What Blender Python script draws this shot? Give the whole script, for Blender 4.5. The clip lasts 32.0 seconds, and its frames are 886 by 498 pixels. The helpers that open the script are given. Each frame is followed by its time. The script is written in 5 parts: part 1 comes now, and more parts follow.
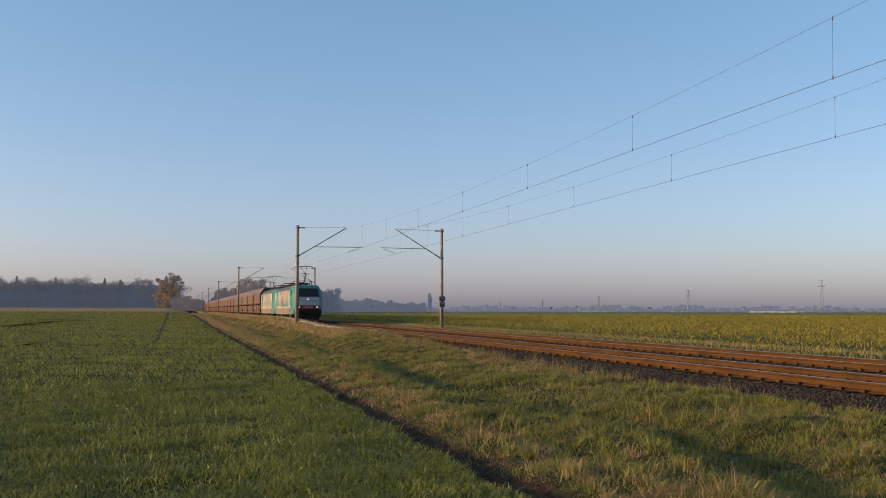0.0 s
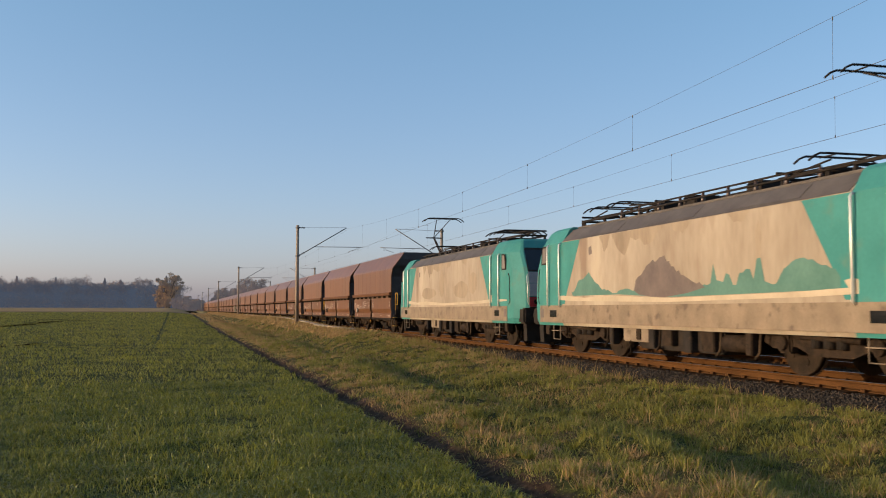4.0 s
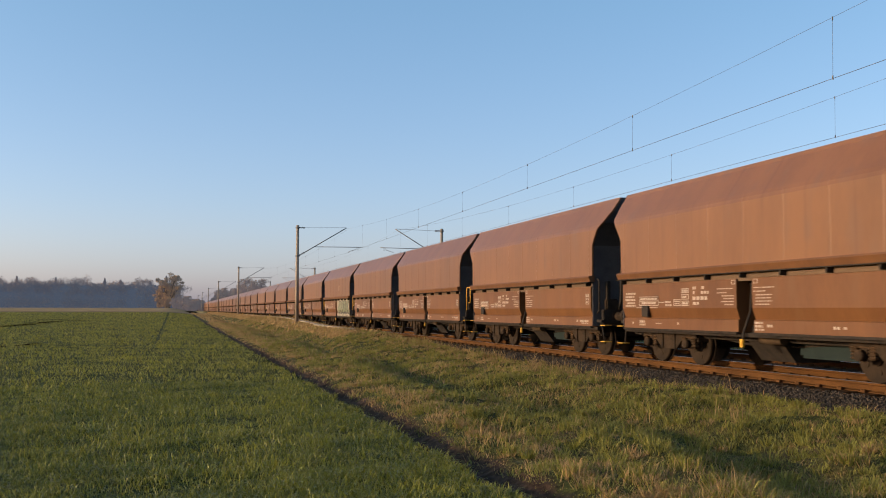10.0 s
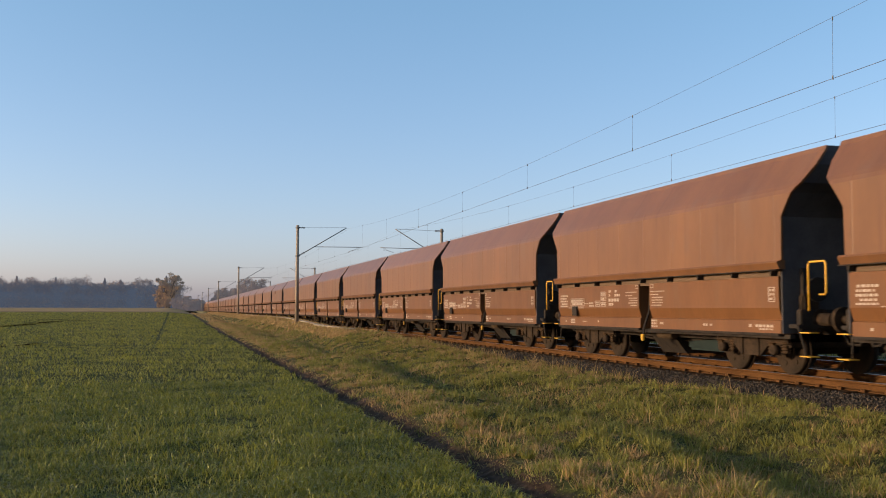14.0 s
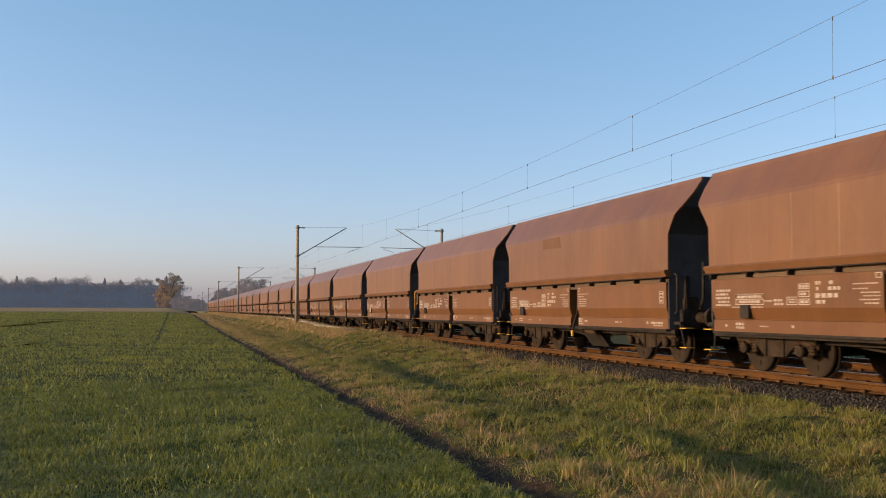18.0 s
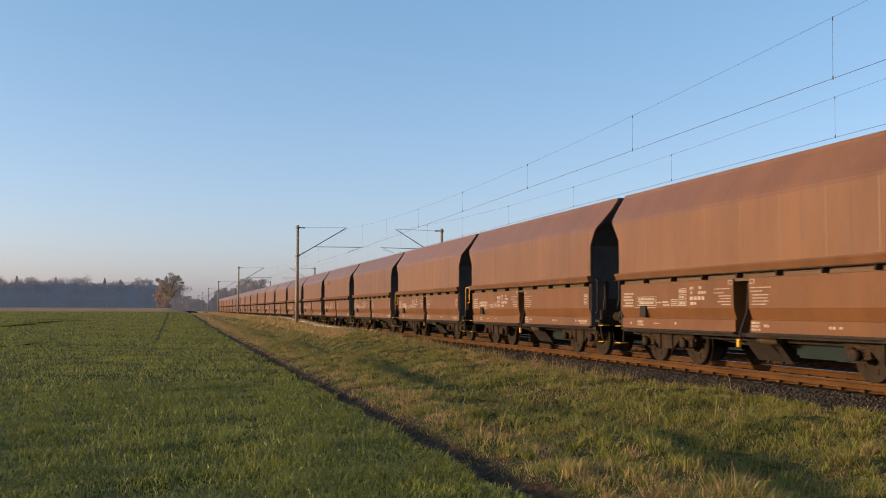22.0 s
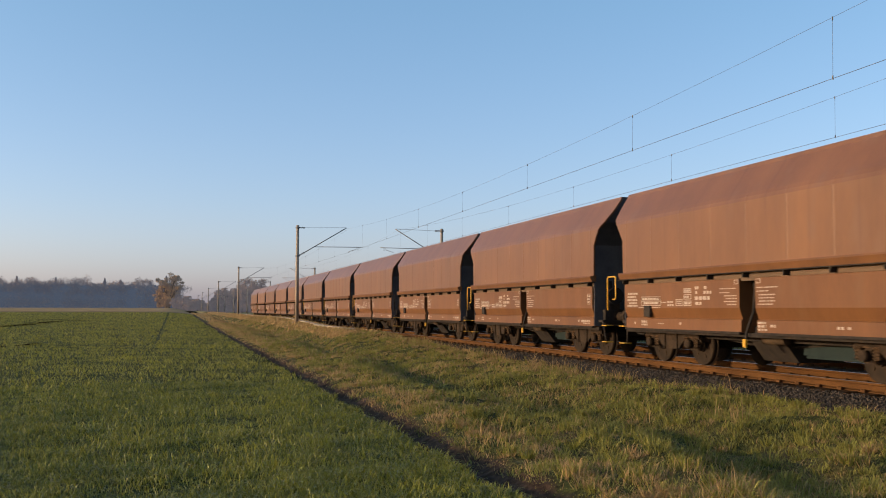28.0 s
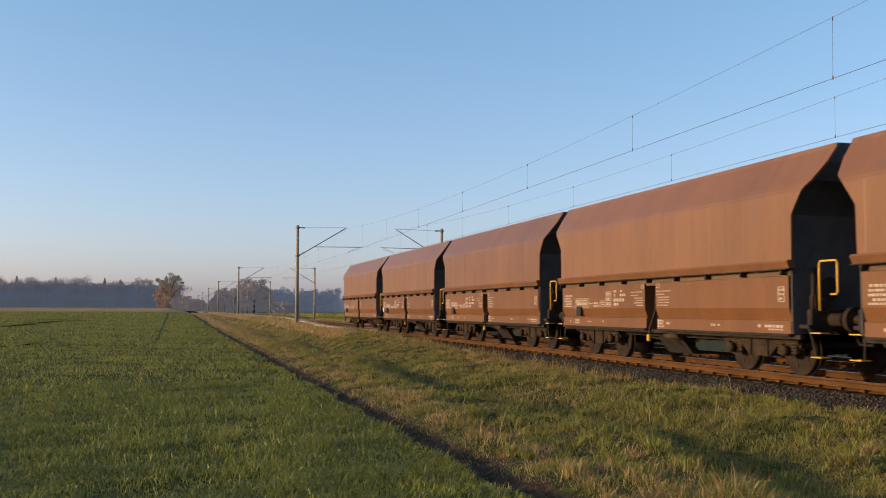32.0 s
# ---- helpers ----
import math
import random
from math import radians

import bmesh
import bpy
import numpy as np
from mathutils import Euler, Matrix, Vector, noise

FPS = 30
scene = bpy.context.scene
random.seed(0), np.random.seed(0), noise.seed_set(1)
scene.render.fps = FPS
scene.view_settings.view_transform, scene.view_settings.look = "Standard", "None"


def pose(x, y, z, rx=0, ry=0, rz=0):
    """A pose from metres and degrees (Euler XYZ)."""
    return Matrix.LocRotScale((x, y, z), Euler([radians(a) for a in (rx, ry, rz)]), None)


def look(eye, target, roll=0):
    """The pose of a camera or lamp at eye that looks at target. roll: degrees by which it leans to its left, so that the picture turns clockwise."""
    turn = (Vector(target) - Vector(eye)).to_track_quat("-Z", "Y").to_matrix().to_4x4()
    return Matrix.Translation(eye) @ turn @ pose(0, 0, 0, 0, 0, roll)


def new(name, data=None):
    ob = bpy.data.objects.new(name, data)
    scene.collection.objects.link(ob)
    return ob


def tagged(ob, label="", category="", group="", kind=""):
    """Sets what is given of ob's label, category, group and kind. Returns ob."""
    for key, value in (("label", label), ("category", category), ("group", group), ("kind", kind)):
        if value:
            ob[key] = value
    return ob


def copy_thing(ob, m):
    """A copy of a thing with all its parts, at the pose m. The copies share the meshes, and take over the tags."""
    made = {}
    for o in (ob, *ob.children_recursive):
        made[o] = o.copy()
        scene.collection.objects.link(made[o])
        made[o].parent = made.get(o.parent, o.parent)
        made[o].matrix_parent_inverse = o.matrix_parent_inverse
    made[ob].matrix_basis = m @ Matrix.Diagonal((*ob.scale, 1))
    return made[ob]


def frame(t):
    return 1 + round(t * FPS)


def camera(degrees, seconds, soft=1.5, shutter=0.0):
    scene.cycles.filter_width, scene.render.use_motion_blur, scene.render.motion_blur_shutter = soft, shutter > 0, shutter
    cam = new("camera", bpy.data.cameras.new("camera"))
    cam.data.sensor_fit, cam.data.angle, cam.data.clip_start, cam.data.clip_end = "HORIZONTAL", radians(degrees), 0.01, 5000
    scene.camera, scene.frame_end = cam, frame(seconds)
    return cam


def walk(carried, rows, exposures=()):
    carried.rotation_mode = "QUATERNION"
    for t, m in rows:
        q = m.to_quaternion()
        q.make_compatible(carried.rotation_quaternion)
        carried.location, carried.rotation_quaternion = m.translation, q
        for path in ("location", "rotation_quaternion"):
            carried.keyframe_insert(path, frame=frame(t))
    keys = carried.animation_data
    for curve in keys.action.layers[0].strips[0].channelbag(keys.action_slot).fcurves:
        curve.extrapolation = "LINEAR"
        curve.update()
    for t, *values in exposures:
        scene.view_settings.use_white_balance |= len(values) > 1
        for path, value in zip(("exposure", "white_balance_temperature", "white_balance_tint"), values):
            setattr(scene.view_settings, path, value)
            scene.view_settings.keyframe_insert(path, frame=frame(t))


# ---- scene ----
cam = camera(49.49, 32.0, soft=1.0, shutter=0.09)
EYE = (0.0, 0.0, 1.219)
YAW, PITCH, ROLL = radians(15.414), radians(3.636), 0.094
AIM = (EYE[0] + math.sin(YAW) * math.cos(PITCH), EYE[1] + math.cos(YAW) * math.cos(PITCH), EYE[2] + math.sin(PITCH))
walk(cam, [(0.0, look(EYE, AIM, ROLL)), (32.0, look(EYE, AIM, ROLL))], exposures=[(0.0, 0.95, 6350, 14), (3.5, 0.95, 6350, 14), (5.5, 0.95 + 0.07, 6350, 14), (8.0, 0.95 + 0.18, 6350, 14), (32.0, 0.95 + 0.18, 6350, 14)])

# ---- world and sun ----
SUN_EL, SUN_AZ = 8.5, 5.0
S = Vector((-math.cos(radians(SUN_EL)) * math.cos(radians(SUN_AZ)), math.cos(radians(SUN_EL)) * math.sin(radians(SUN_AZ)), math.sin(radians(SUN_EL))))
world = bpy.data.worlds.new("world")
scene.world = world
world.use_nodes = True
wn = world.node_tree.nodes
sky = wn.new("ShaderNodeTexSky")
sky.sky_type, sky.sun_disc = "NISHITA", False
sky.sun_elevation, sky.sun_rotation = radians(SUN_EL), radians(270 + SUN_AZ)
sky.air_density, sky.dust_density, sky.ozone_density = 0.75, 1.6, 1.2
wn["Background"].inputs["Strength"].default_value = 0.135
veil = wn.new("ShaderNodeMix")
veil.data_type = "RGBA"
veil.inputs[0].default_value = 0.30
veil.inputs[7].default_value = (0.62, 1.15, 2.3, 1)
world.node_tree.links.new(sky.outputs[0], veil.inputs[6])
# low mauve haze round the whole horizon
place_up, split, haze, tint = wn.new("ShaderNodeTexCoord"), wn.new("ShaderNodeSeparateXYZ"), wn.new("ShaderNodeValToRGB"), wn.new("ShaderNodeMix")
haze.color_ramp.elements[0].color = (1.14, 0.955, 0.965, 1)
haze.color_ramp.elements[1].position, haze.color_ramp.elements[1].color = 0.33, (0.945, 1.085, 1.015, 1)
mid = haze.color_ramp.elements.new(0.11)
mid.color = (1.05, 1.005, 0.985, 1)
tint.data_type, tint.blend_type = "RGBA", "MULTIPLY"
tint.inputs[0].default_value = 1.0
world.node_tree.links.new(place_up.outputs["Generated"], split.inputs[0])
world.node_tree.links.new(split.outputs["Z"], haze.inputs[0])
world.node_tree.links.new(veil.outputs[2], tint.inputs[6])
world.node_tree.links.new(haze.outputs[0], tint.inputs[7])
world.node_tree.links.new(tint.outputs[2], wn["Background"].inputs["Color"])
lamp = bpy.data.lights.new("sun", "SUN")
lamp.energy, lamp.angle, lamp.color = 2.3, radians(0.6), (1.0, 0.70, 0.40)
sun = new("sun", lamp)
sun.matrix_world = look(S * 100, (0, 0, 0))

# ---- plan: x across the line (right), y along it (away), z from the rail head ----
XC = 12.165            # centre of the near track
XF = XC + 4.02         # centre of the far track
MAST_Y, MAST_STEP = 72.67, 72.5
MAST_L, MAST_R = 8.65, 19.93


def smooth(a, b, v):
    v = np.clip((v - a) / (b - a), 0.0, 1.0)
    return v * v * (3 - 2 * v)


def ground_z(x, y):
    """Height of the ground: field, furrow, verge with its ditch, track bed foot, far field."""
    x, y = np.asarray(x, float), np.asarray(y, float)
    xs = x + (.30 * np.sin(.35 * y) + .18 * np.sin(.93 * y + 1)) * smooth(3.6, 4.6, x) * (1 - smooth(7.4, 8.8, x))
    xs = xs + (.07 * np.sin(2.3 * y) + .05 * np.sin(5.1 * y + 1) + .04 * np.sin(9.7 * y)) * smooth(2.4, 2.8, x) * (1 - smooth(3.4, 3.8, x))
    base = np.interp(xs, [-400, 2.80, 2.93, 3.10, 3.26, 3.46, 4.9, 5.5, 6.1, 6.6, 7.4, 8.8, 10.0, 10.6, 18.0, 19.2, 20.5, 24, 90, 400],
                     [-.40, -.40, -.55, -.57, -.46, -.38, -.34, -.52, -.62, -.58, -.43, -.33, -.34, -.42, -.42, -.30, -.14, -.16, -.5, -.5])
    rise = 2.3 * smooth(30, 420, y) * (1 - smooth(-4, 12, x))
    bank = np.interp(y, [28, 45, 62, 70, 85, 130], [0, .42, .46, .60, .80, .78]) * smooth(5.5, 8.95, x) * (1 - smooth(9.5, 10.4, x))
    lumps = (np.sin(2.1 * x + 0.9 * y) * np.sin(1.3 * y - 1.1 * x) + .7 * np.sin(4.3 * x - 2.2 * y + 1) * np.sin(3.1 * y + 2 * x) + .5 * np.sin(6.7 * x + 3 * y) * np.sin(5.3 * y - 2.9 * x + 2))
    mounds = np.sin(1.15 * x + .55 * y) * np.sin(.85 * y - .65 * x + 1) + .6 * np.sin(2.3 * x - 1.0 * y + 2) * np.sin(1.7 * y + .4)
    dips = (0.050 * lumps + .030 * mounds) * smooth(3.3, 3.9, x) * (1 - smooth(9.3, 10.0, x)) * (1 - smooth(40, 70, y)) + 0.018 * lumps * (x < 2.8) * (1 - smooth(40, 70, y))
    return base + rise + bank + dips


# ---- materials ----
def material(name, a, b, rough=0.7, metal=0.0, scale=6.0, fine=40.0, bump=0.15, stretch=(1, 1, 1), varied=0.0, island=False, worn=None, glow=0.0, coords="Object", spec=0.4, soft=0.0, seam=None):
    """A surface that wanders between the colours a and b at two scales, with fine relief; worn: a third colour in patches; seam: pitch and width of rust lines along welds."""
    m = bpy.data.materials.new(name)
    m.use_nodes = True
    n, l = m.node_tree.nodes, m.node_tree.links
    p = n["Principled BSDF"]
    p.inputs["Roughness"].default_value, p.inputs["Metallic"].default_value = rough, metal
    p.inputs["Specular IOR Level"].default_value = spec
    tc, mp = n.new("ShaderNodeTexCoord"), n.new("ShaderNodeMapping")
    mp.inputs["Scale"].default_value = stretch
    l.new(tc.outputs[coords], mp.inputs["Vector"])
    n1, n2 = n.new("ShaderNodeTexNoise"), n.new("ShaderNodeTexNoise")
    for t, s, d in ((n1, scale, 5), (n2, fine, 3)):
        t.inputs["Scale"].default_value, t.inputs["Detail"].default_value = s, d
        l.new(mp.outputs[0], t.inputs["Vector"])
    add = n.new("ShaderNodeMath")
    add.operation = "MULTIPLY_ADD"
    l.new(n2.outputs[0], add.inputs[0])
    add.inputs[1].default_value = 0.35
    l.new(n1.outputs[0], add.inputs[2])
    last = add.outputs[0]
    if varied:
        info = n.new("ShaderNodeNewGeometry" if island else "ShaderNodeObjectInfo")
        va = n.new("ShaderNodeMath")
        va.operation = "MULTIPLY_ADD"
        l.new(info.outputs["Random Per Island" if island else "Random"], va.inputs[0])
        va.inputs[1].default_value = varied
        l.new(last, va.inputs[2])
        last = va.outputs[0]
    ramp = n.new("ShaderNodeValToRGB")
    ramp.color_ramp.elements[0].position, ramp.color_ramp.elements[1].position = 0.42, 0.92 + varied * 0.8
    ramp.color_ramp.elements[0].color, ramp.color_ramp.elements[1].color = (*a, 1), (*b, 1)
    l.new(last, ramp.inputs[0])
    out = ramp.outputs[0]
    if worn:
        n3, r3, mx = n.new("ShaderNodeTexNoise"), n.new("ShaderNodeValToRGB"), n.new("ShaderNodeMix")
        n3.inputs["Scale"].default_value, n3.inputs["Detail"].default_value = scale * 1.7, 8
        l.new(mp.outputs[0], n3.inputs["Vector"])
        r3.color_ramp.elements[0].position, r3.color_ramp.elements[1].position = 0.56, 0.70
        l.new(n3.outputs[0], r3.inputs[0])
        mx.data_type = "RGBA"
        l.new(r3.outputs[0], mx.inputs[0])
        l.new(out, mx.inputs[6])
        mx.inputs[7].default_value = (*worn, 1)
        out = mx.outputs[2]
    if seam:
        # rust weeping from the upright welds, broken and uneven
        sp, wv, dv, fr, mr, br, mu, mx = n.new("ShaderNodeSeparateXYZ"), n.new("ShaderNodeTexNoise"), n.new("ShaderNodeMath"), n.new("ShaderNodeMath"), n.new("ShaderNodeMapRange"), n.new("ShaderNodeMapRange"), n.new("ShaderNodeMath"), n.new("ShaderNodeMix")
        l.new(tc.outputs["Object"], sp.inputs[0])
        dv.operation, dv.inputs[1].default_value, fr.operation, fr.inputs[1].default_value = "MULTIPLY_ADD", 1.0 / seam[0], "PINGPONG", 0.5
        dv.inputs[2].default_value = 0.5
        l.new(sp.outputs[1], dv.inputs[0]), l.new(dv.outputs[0], fr.inputs[0]), l.new(fr.outputs[0], mr.inputs[0])
        mr.inputs[1].default_value, mr.inputs[2].default_value, mr.inputs[3].default_value, mr.inputs[4].default_value = 0.0, seam[1], 1.0, 0.0
        wv.inputs["Scale"].default_value = 0.8
        l.new(tc.outputs["Object"], wv.inputs["Vector"]), l.new(wv.outputs[0], br.inputs[0])
        br.inputs[1].default_value, br.inputs[2].default_value, br.inputs[4].default_value = 0.38, 0.64, 0.55
        mu.operation = "MULTIPLY"
        l.new(mr.outputs[0], mu.inputs[0]), l.new(br.outputs[0], mu.inputs[1])
        mx.data_type, mx.blend_type = "RGBA", "MULTIPLY"
        l.new(mu.outputs[0], mx.inputs[0]), l.new(out, mx.inputs[6])
        mx.inputs[7].default_value = (0.62, 0.54, 0.54, 1)
        out = mx.outputs[2]
    l.new(out, p.inputs["Base Color"])
    if bump:
        bm_ = n.new("ShaderNodeBump")
        bm_.inputs["Strength"].default_value, bm_.inputs["Distance"].default_value = bump, 0.02
        l.new(add.outputs[0], bm_.inputs["Height"])
        l.new(bm_.outputs[0], p.inputs["Normal"])
    if glow:
        l.new(out, p.inputs["Emission Color"])
        p.inputs["Emission Strength"].default_value = glow
    if soft:
        tr, ms = n.new("ShaderNodeBsdfTranslucent"), n.new("ShaderNodeMixShader")
        l.new(out, tr.inputs["Color"])
        ms.inputs[0].default_value = soft
        l.new(p.outputs[0], ms.inputs[1])
        l.new(tr.outputs[0], ms.inputs[2])
        l.new(ms.outputs[0], n["Material Output"].inputs["Surface"])
    return m


WAGON = material("brown_wagon_paint", (0.094, 0.0385, 0.0112), (0.160, 0.069, 0.0205), 0.42, 0, 0.9, 9, 0.12, (1, 1, 0.35), 0.22, worn=(0.132, 0.064, 0.028), spec=0.52, seam=(1.3, 0.05))
WAGON_LOW = material("brown_door_paint", (0.080, 0.0315, 0.0098), (0.136, 0.057, 0.0178), 0.5, 0, 1.3, 12, 0.12, (1, 1, 0.4), 0.22, worn=(0.114, 0.053, 0.0205), spec=0.35)
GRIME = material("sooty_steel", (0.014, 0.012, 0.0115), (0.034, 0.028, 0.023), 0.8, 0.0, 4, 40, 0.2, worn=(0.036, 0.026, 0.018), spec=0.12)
SOOT = material("coal_black_end", (0.055, 0.051, 0.054), (0.085, 0.079, 0.080), 0.9, 0.0, 2, 20, 0.1, spec=0.05)
BOGIE = material("dusty_bogie_steel", (0.013, 0.0095, 0.0072), (0.046, 0.031, 0.020), 0.85, 0.0, 5, 40, 0.25, worn=(0.016, 0.012, 0.009), spec=0.1)
RUSTY = material("rust_brown_spring", (0.030, 0.020, 0.012), (0.075, 0.046, 0.026), 0.85, 0.0, 6, 40, 0.2, spec=0.12)
LEDGE = material("ochre_ledge_paint", (0.082, 0.033, 0.010), (0.128, 0.054, 0.017), 0.6, 0, 2, 15, 0.1, (1, 1, 0.4), 0.2)
RAILGREY = material("grey_brown_door_rail", (0.066, 0.041, 0.024), (0.112, 0.072, 0.044), 0.8, 0, 3, 20, 0.15, (1, 0.4, 1), 0.2)
WHEEL = material("wheel_steel", (0.0125, 0.0095, 0.007), (0.037, 0.025, 0.016), 0.8, 0.0, 4, 30, 0.15, spec=0.1)
YELLOW = material("yellow_paint", (0.43, 0.225, 0.014), (0.58, 0.32, 0.03), 0.5, 0, 9, 50, 0.1)
WHITE = material("white_stencil", (0.24, 0.185, 0.145), (0.43, 0.37, 0.32), 0.7, 0, 14, 60, 0.05)
GREENBOX = material("green_tank_paint", (0.0055, 0.0125, 0.0130), (0.010, 0.021, 0.021), 0.6, 0, 4, 30, 0.1, spec=0.2)
COAL = material("coal_load", (0.008, 0.008, 0.008), (0.02, 0.02, 0.02), 0.6, 0, 8, 30, 0.8)
GRAFF = material("pale_graffiti_ground", (0.20, 0.172, 0.120), (0.31, 0.275, 0.205), 0.6, 0, 5, 30, 0.05, worn=(0.14, 0.098, 0.062))
GRAFF_G = material("sage_graffiti_fill", (0.115, 0.128, 0.078), (0.185, 0.20, 0.13), 0.6, 0, 4, 30, 0.05, worn=(0.14, 0.14, 0.09))
GRAFF_K = material("dark_graffiti_line", (0.030, 0.027, 0.020), (0.060, 0.050, 0.036), 0.6, 0, 5, 30, 0.05)
TEAL = material("teal_loco_paint", (0.030, 0.168, 0.158), (0.050, 0.228, 0.215), 0.6, 0, 1.2, 14, 0.06, worn=(0.072, 0.185, 0.160), spec=0.2)
CREAM = material("cream_loco_panel", (0.20, 0.158, 0.112), (0.39, 0.335, 0.255), 0.5, 0, 0.7, 7, 0.06, (1, 1, 0.3), worn=(0.20, 0.145, 0.098))
DUSTY = material("dusty_underframe", (0.032, 0.022, 0.014), (0.085, 0.058, 0.035), 0.85, 0, 3, 30, 0.2, spec=0.1)
SMUDGE = material("sooty_smudge", (0.19, 0.15, 0.105), (0.33, 0.27, 0.195), 0.6, 0, 1.5, 9, 0.05, (1, 1, 0.35))
DULLPANE = material("dull_pane", (0.11, 0.090, 0.075), (0.17, 0.142, 0.120), 0.4, 0, 2, 10, 0.0)
SILL = material("grey_beige_sill", (0.145, 0.108, 0.070), (0.245, 0.19, 0.128), 0.55, 0, 2, 18, 0.1, worn=(0.105, 0.074, 0.048))
ROOFGREY = material("grey_loco_roof", (0.058, 0.048, 0.040), (0.105, 0.090, 0.076), 0.6, 0, 2, 18, 0.1)
SILVER = material("silver_front_panel", (0.27, 0.27, 0.28), (0.37, 0.37, 0.38), 0.4, 0.2, 2, 20, 0.05)
RED = material("dark_red_band", (0.24, 0.02, 0.025), (0.34, 0.035, 0.04), 0.4, 0, 3, 20, 0.05)
ROCK = material("umber_artwork", (0.085, 0.067, 0.060), (0.145, 0.112, 0.097), 0.5, 0, 2, 12, 0.05)
TEALART = material("sea_green_artwork", (0.050, 0.138, 0.112), (0.092, 0.20, 0.162), 0.5, 0, 1.5, 12, 0.05)
GLASS = material("dark_windscreen", (0.006, 0.007, 0.008), (0.012, 0.014, 0.016), 0.08, 0, 2, 20, 0.0, spec=0.5)
CHROME = material("bright_handrail", (0.62, 0.60, 0.56), (0.75, 0.73, 0.69), 0.35, 0.5, 6, 40, 0.05)
LAMP = material("lit_headlamp", (1.0, 0.80, 0.52), (1.0, 0.86, 0.62), 0.3, 0, 5, 20, 0, glow=0.85)
RUST = material("rail_rust", (0.046, 0.021, 0.007), (0.100, 0.045, 0.0135), 0.9, 0.0, 3, 60, 0.6, (1, 0.3, 1), spec=0.1)
HEAD = material("polished_rail_head", (0.26, 0.24, 0.23), (0.38, 0.36, 0.35), 0.38, 0.9, 6, 60, 0.05, (1, 0.1, 1))
SLEEPER = material("rust_stained_sleeper", (0.036, 0.0175, 0.007), (0.080, 0.038, 0.0145), 0.9, 0.0, 4, 40, 0.3, varied=0.25, spec=0.08)
BED = material("ballast_bed", (0.028, 0.0145, 0.006), (0.074, 0.036, 0.014), 0.95, 0, 9, 30, 0.9, varied=0.0, spec=0.08)


def rust_dusted(m):
    """Brake rust lies in a strip along each track; the shoulders stay grey stone."""
    n, l = m.node_tree.nodes, m.node_tree.links
    p = n["Principled BSDF"]
    under = p.inputs["Base Color"].links[0].from_socket
    tc, sp, grain, grey, mx = n.new("ShaderNodeTexCoord"), n.new("ShaderNodeSeparateXYZ"), n.new("ShaderNodeTexNoise"), n.new("ShaderNodeValToRGB"), n.new("ShaderNodeMix")
    l.new(tc.outputs["Object"], sp.inputs[0]), l.new(tc.outputs["Object"], grain.inputs["Vector"])
    grain.inputs["Scale"].default_value, grain.inputs["Detail"].default_value = 14, 5
    grey.color_ramp.elements[0].position, grey.color_ramp.elements[0].color = 0.36, (0.013, 0.012, 0.0115, 1)
    grey.color_ramp.elements[1].position, grey.color_ramp.elements[1].color = 0.66, (0.062, 0.052, 0.043, 1)
    l.new(grain.outputs[0], grey.inputs[0])
    near = []
    for centre in (XC, XF):
        off, ab, mr = n.new("ShaderNodeMath"), n.new("ShaderNodeMath"), n.new("ShaderNodeMapRange")
        off.operation, off.inputs[1].default_value, ab.operation = "SUBTRACT", centre, "ABSOLUTE"
        l.new(sp.outputs[0], off.inputs[0]), l.new(off.outputs[0], ab.inputs[0]), l.new(ab.outputs[0], mr.inputs[0])
        mr.inputs[1].default_value, mr.inputs[2].default_value, mr.inputs[3].default_value, mr.inputs[4].default_value = 1.22, 1.42, 1.0, 0.0
        near.append(mr.outputs[0])
    both = n.new("ShaderNodeMath")
    both.operation = "MAXIMUM"
    l.new(near[0], both.inputs[0]), l.new(near[1], both.inputs[1])
    mx.data_type = "RGBA"
    l.new(both.outputs[0], mx.inputs[0]), l.new(grey.outputs[0], mx.inputs[6]), l.new(under, mx.inputs[7])
    l.new(mx.outputs[2], p.inputs["Base Color"])


rust_dusted(BED)
STONE = material("ballast_stone", (0.011, 0.0105, 0.0105), (0.058, 0.047, 0.038), 0.9, 0, 5, 40, 0.3, varied=0.5, island=True, spec=0.1)
POLE = material("weathered_mast", (0.20, 0.155, 0.115), (0.33, 0.265, 0.20), 0.8, 0, 3, 25, 0.2, (1, 1, 0.3))
GALV = material("galvanised_arm", (0.10, 0.095, 0.09), (0.2, 0.19, 0.18), 0.6, 0.4, 8, 40, 0.1)
PORC = material("brown_insulator", (0.045, 0.03, 0.025), (0.09, 0.06, 0.045), 0.3, 0, 8, 40, 0.0)
WIRE = material("weathered_wire", (0.06, 0.058, 0.062), (0.10, 0.095, 0.098), 0.6, 0.3, 6, 40, 0.0)
FAINT = material("faded_scrawl", (0.14, 0.085, 0.05), (0.26, 0.20, 0.15), 0.7, 0, 6, 30, 0.05)
PALE = material("pale_livery_stripe", (0.36, 0.30, 0.21), (0.48, 0.41, 0.30), 0.5, 0, 1.2, 10, 0.05)
MUD = material("wet_bare_mud", (0.011, 0.009, 0.005), (0.032, 0.023, 0.013), 0.95, 0, 3, 14, 0.5, spec=0.0)
TROUGH = material("pale_trough_concrete", (0.21, 0.17, 0.115), (0.32, 0.265, 0.19), 0.9, 0, 3, 30, 0.2, varied=0.3)
SIGN = material("dark_sign_plate", (0.03, 0.03, 0.03), (0.07, 0.07, 0.07), 0.5, 0, 5, 30, 0.0)
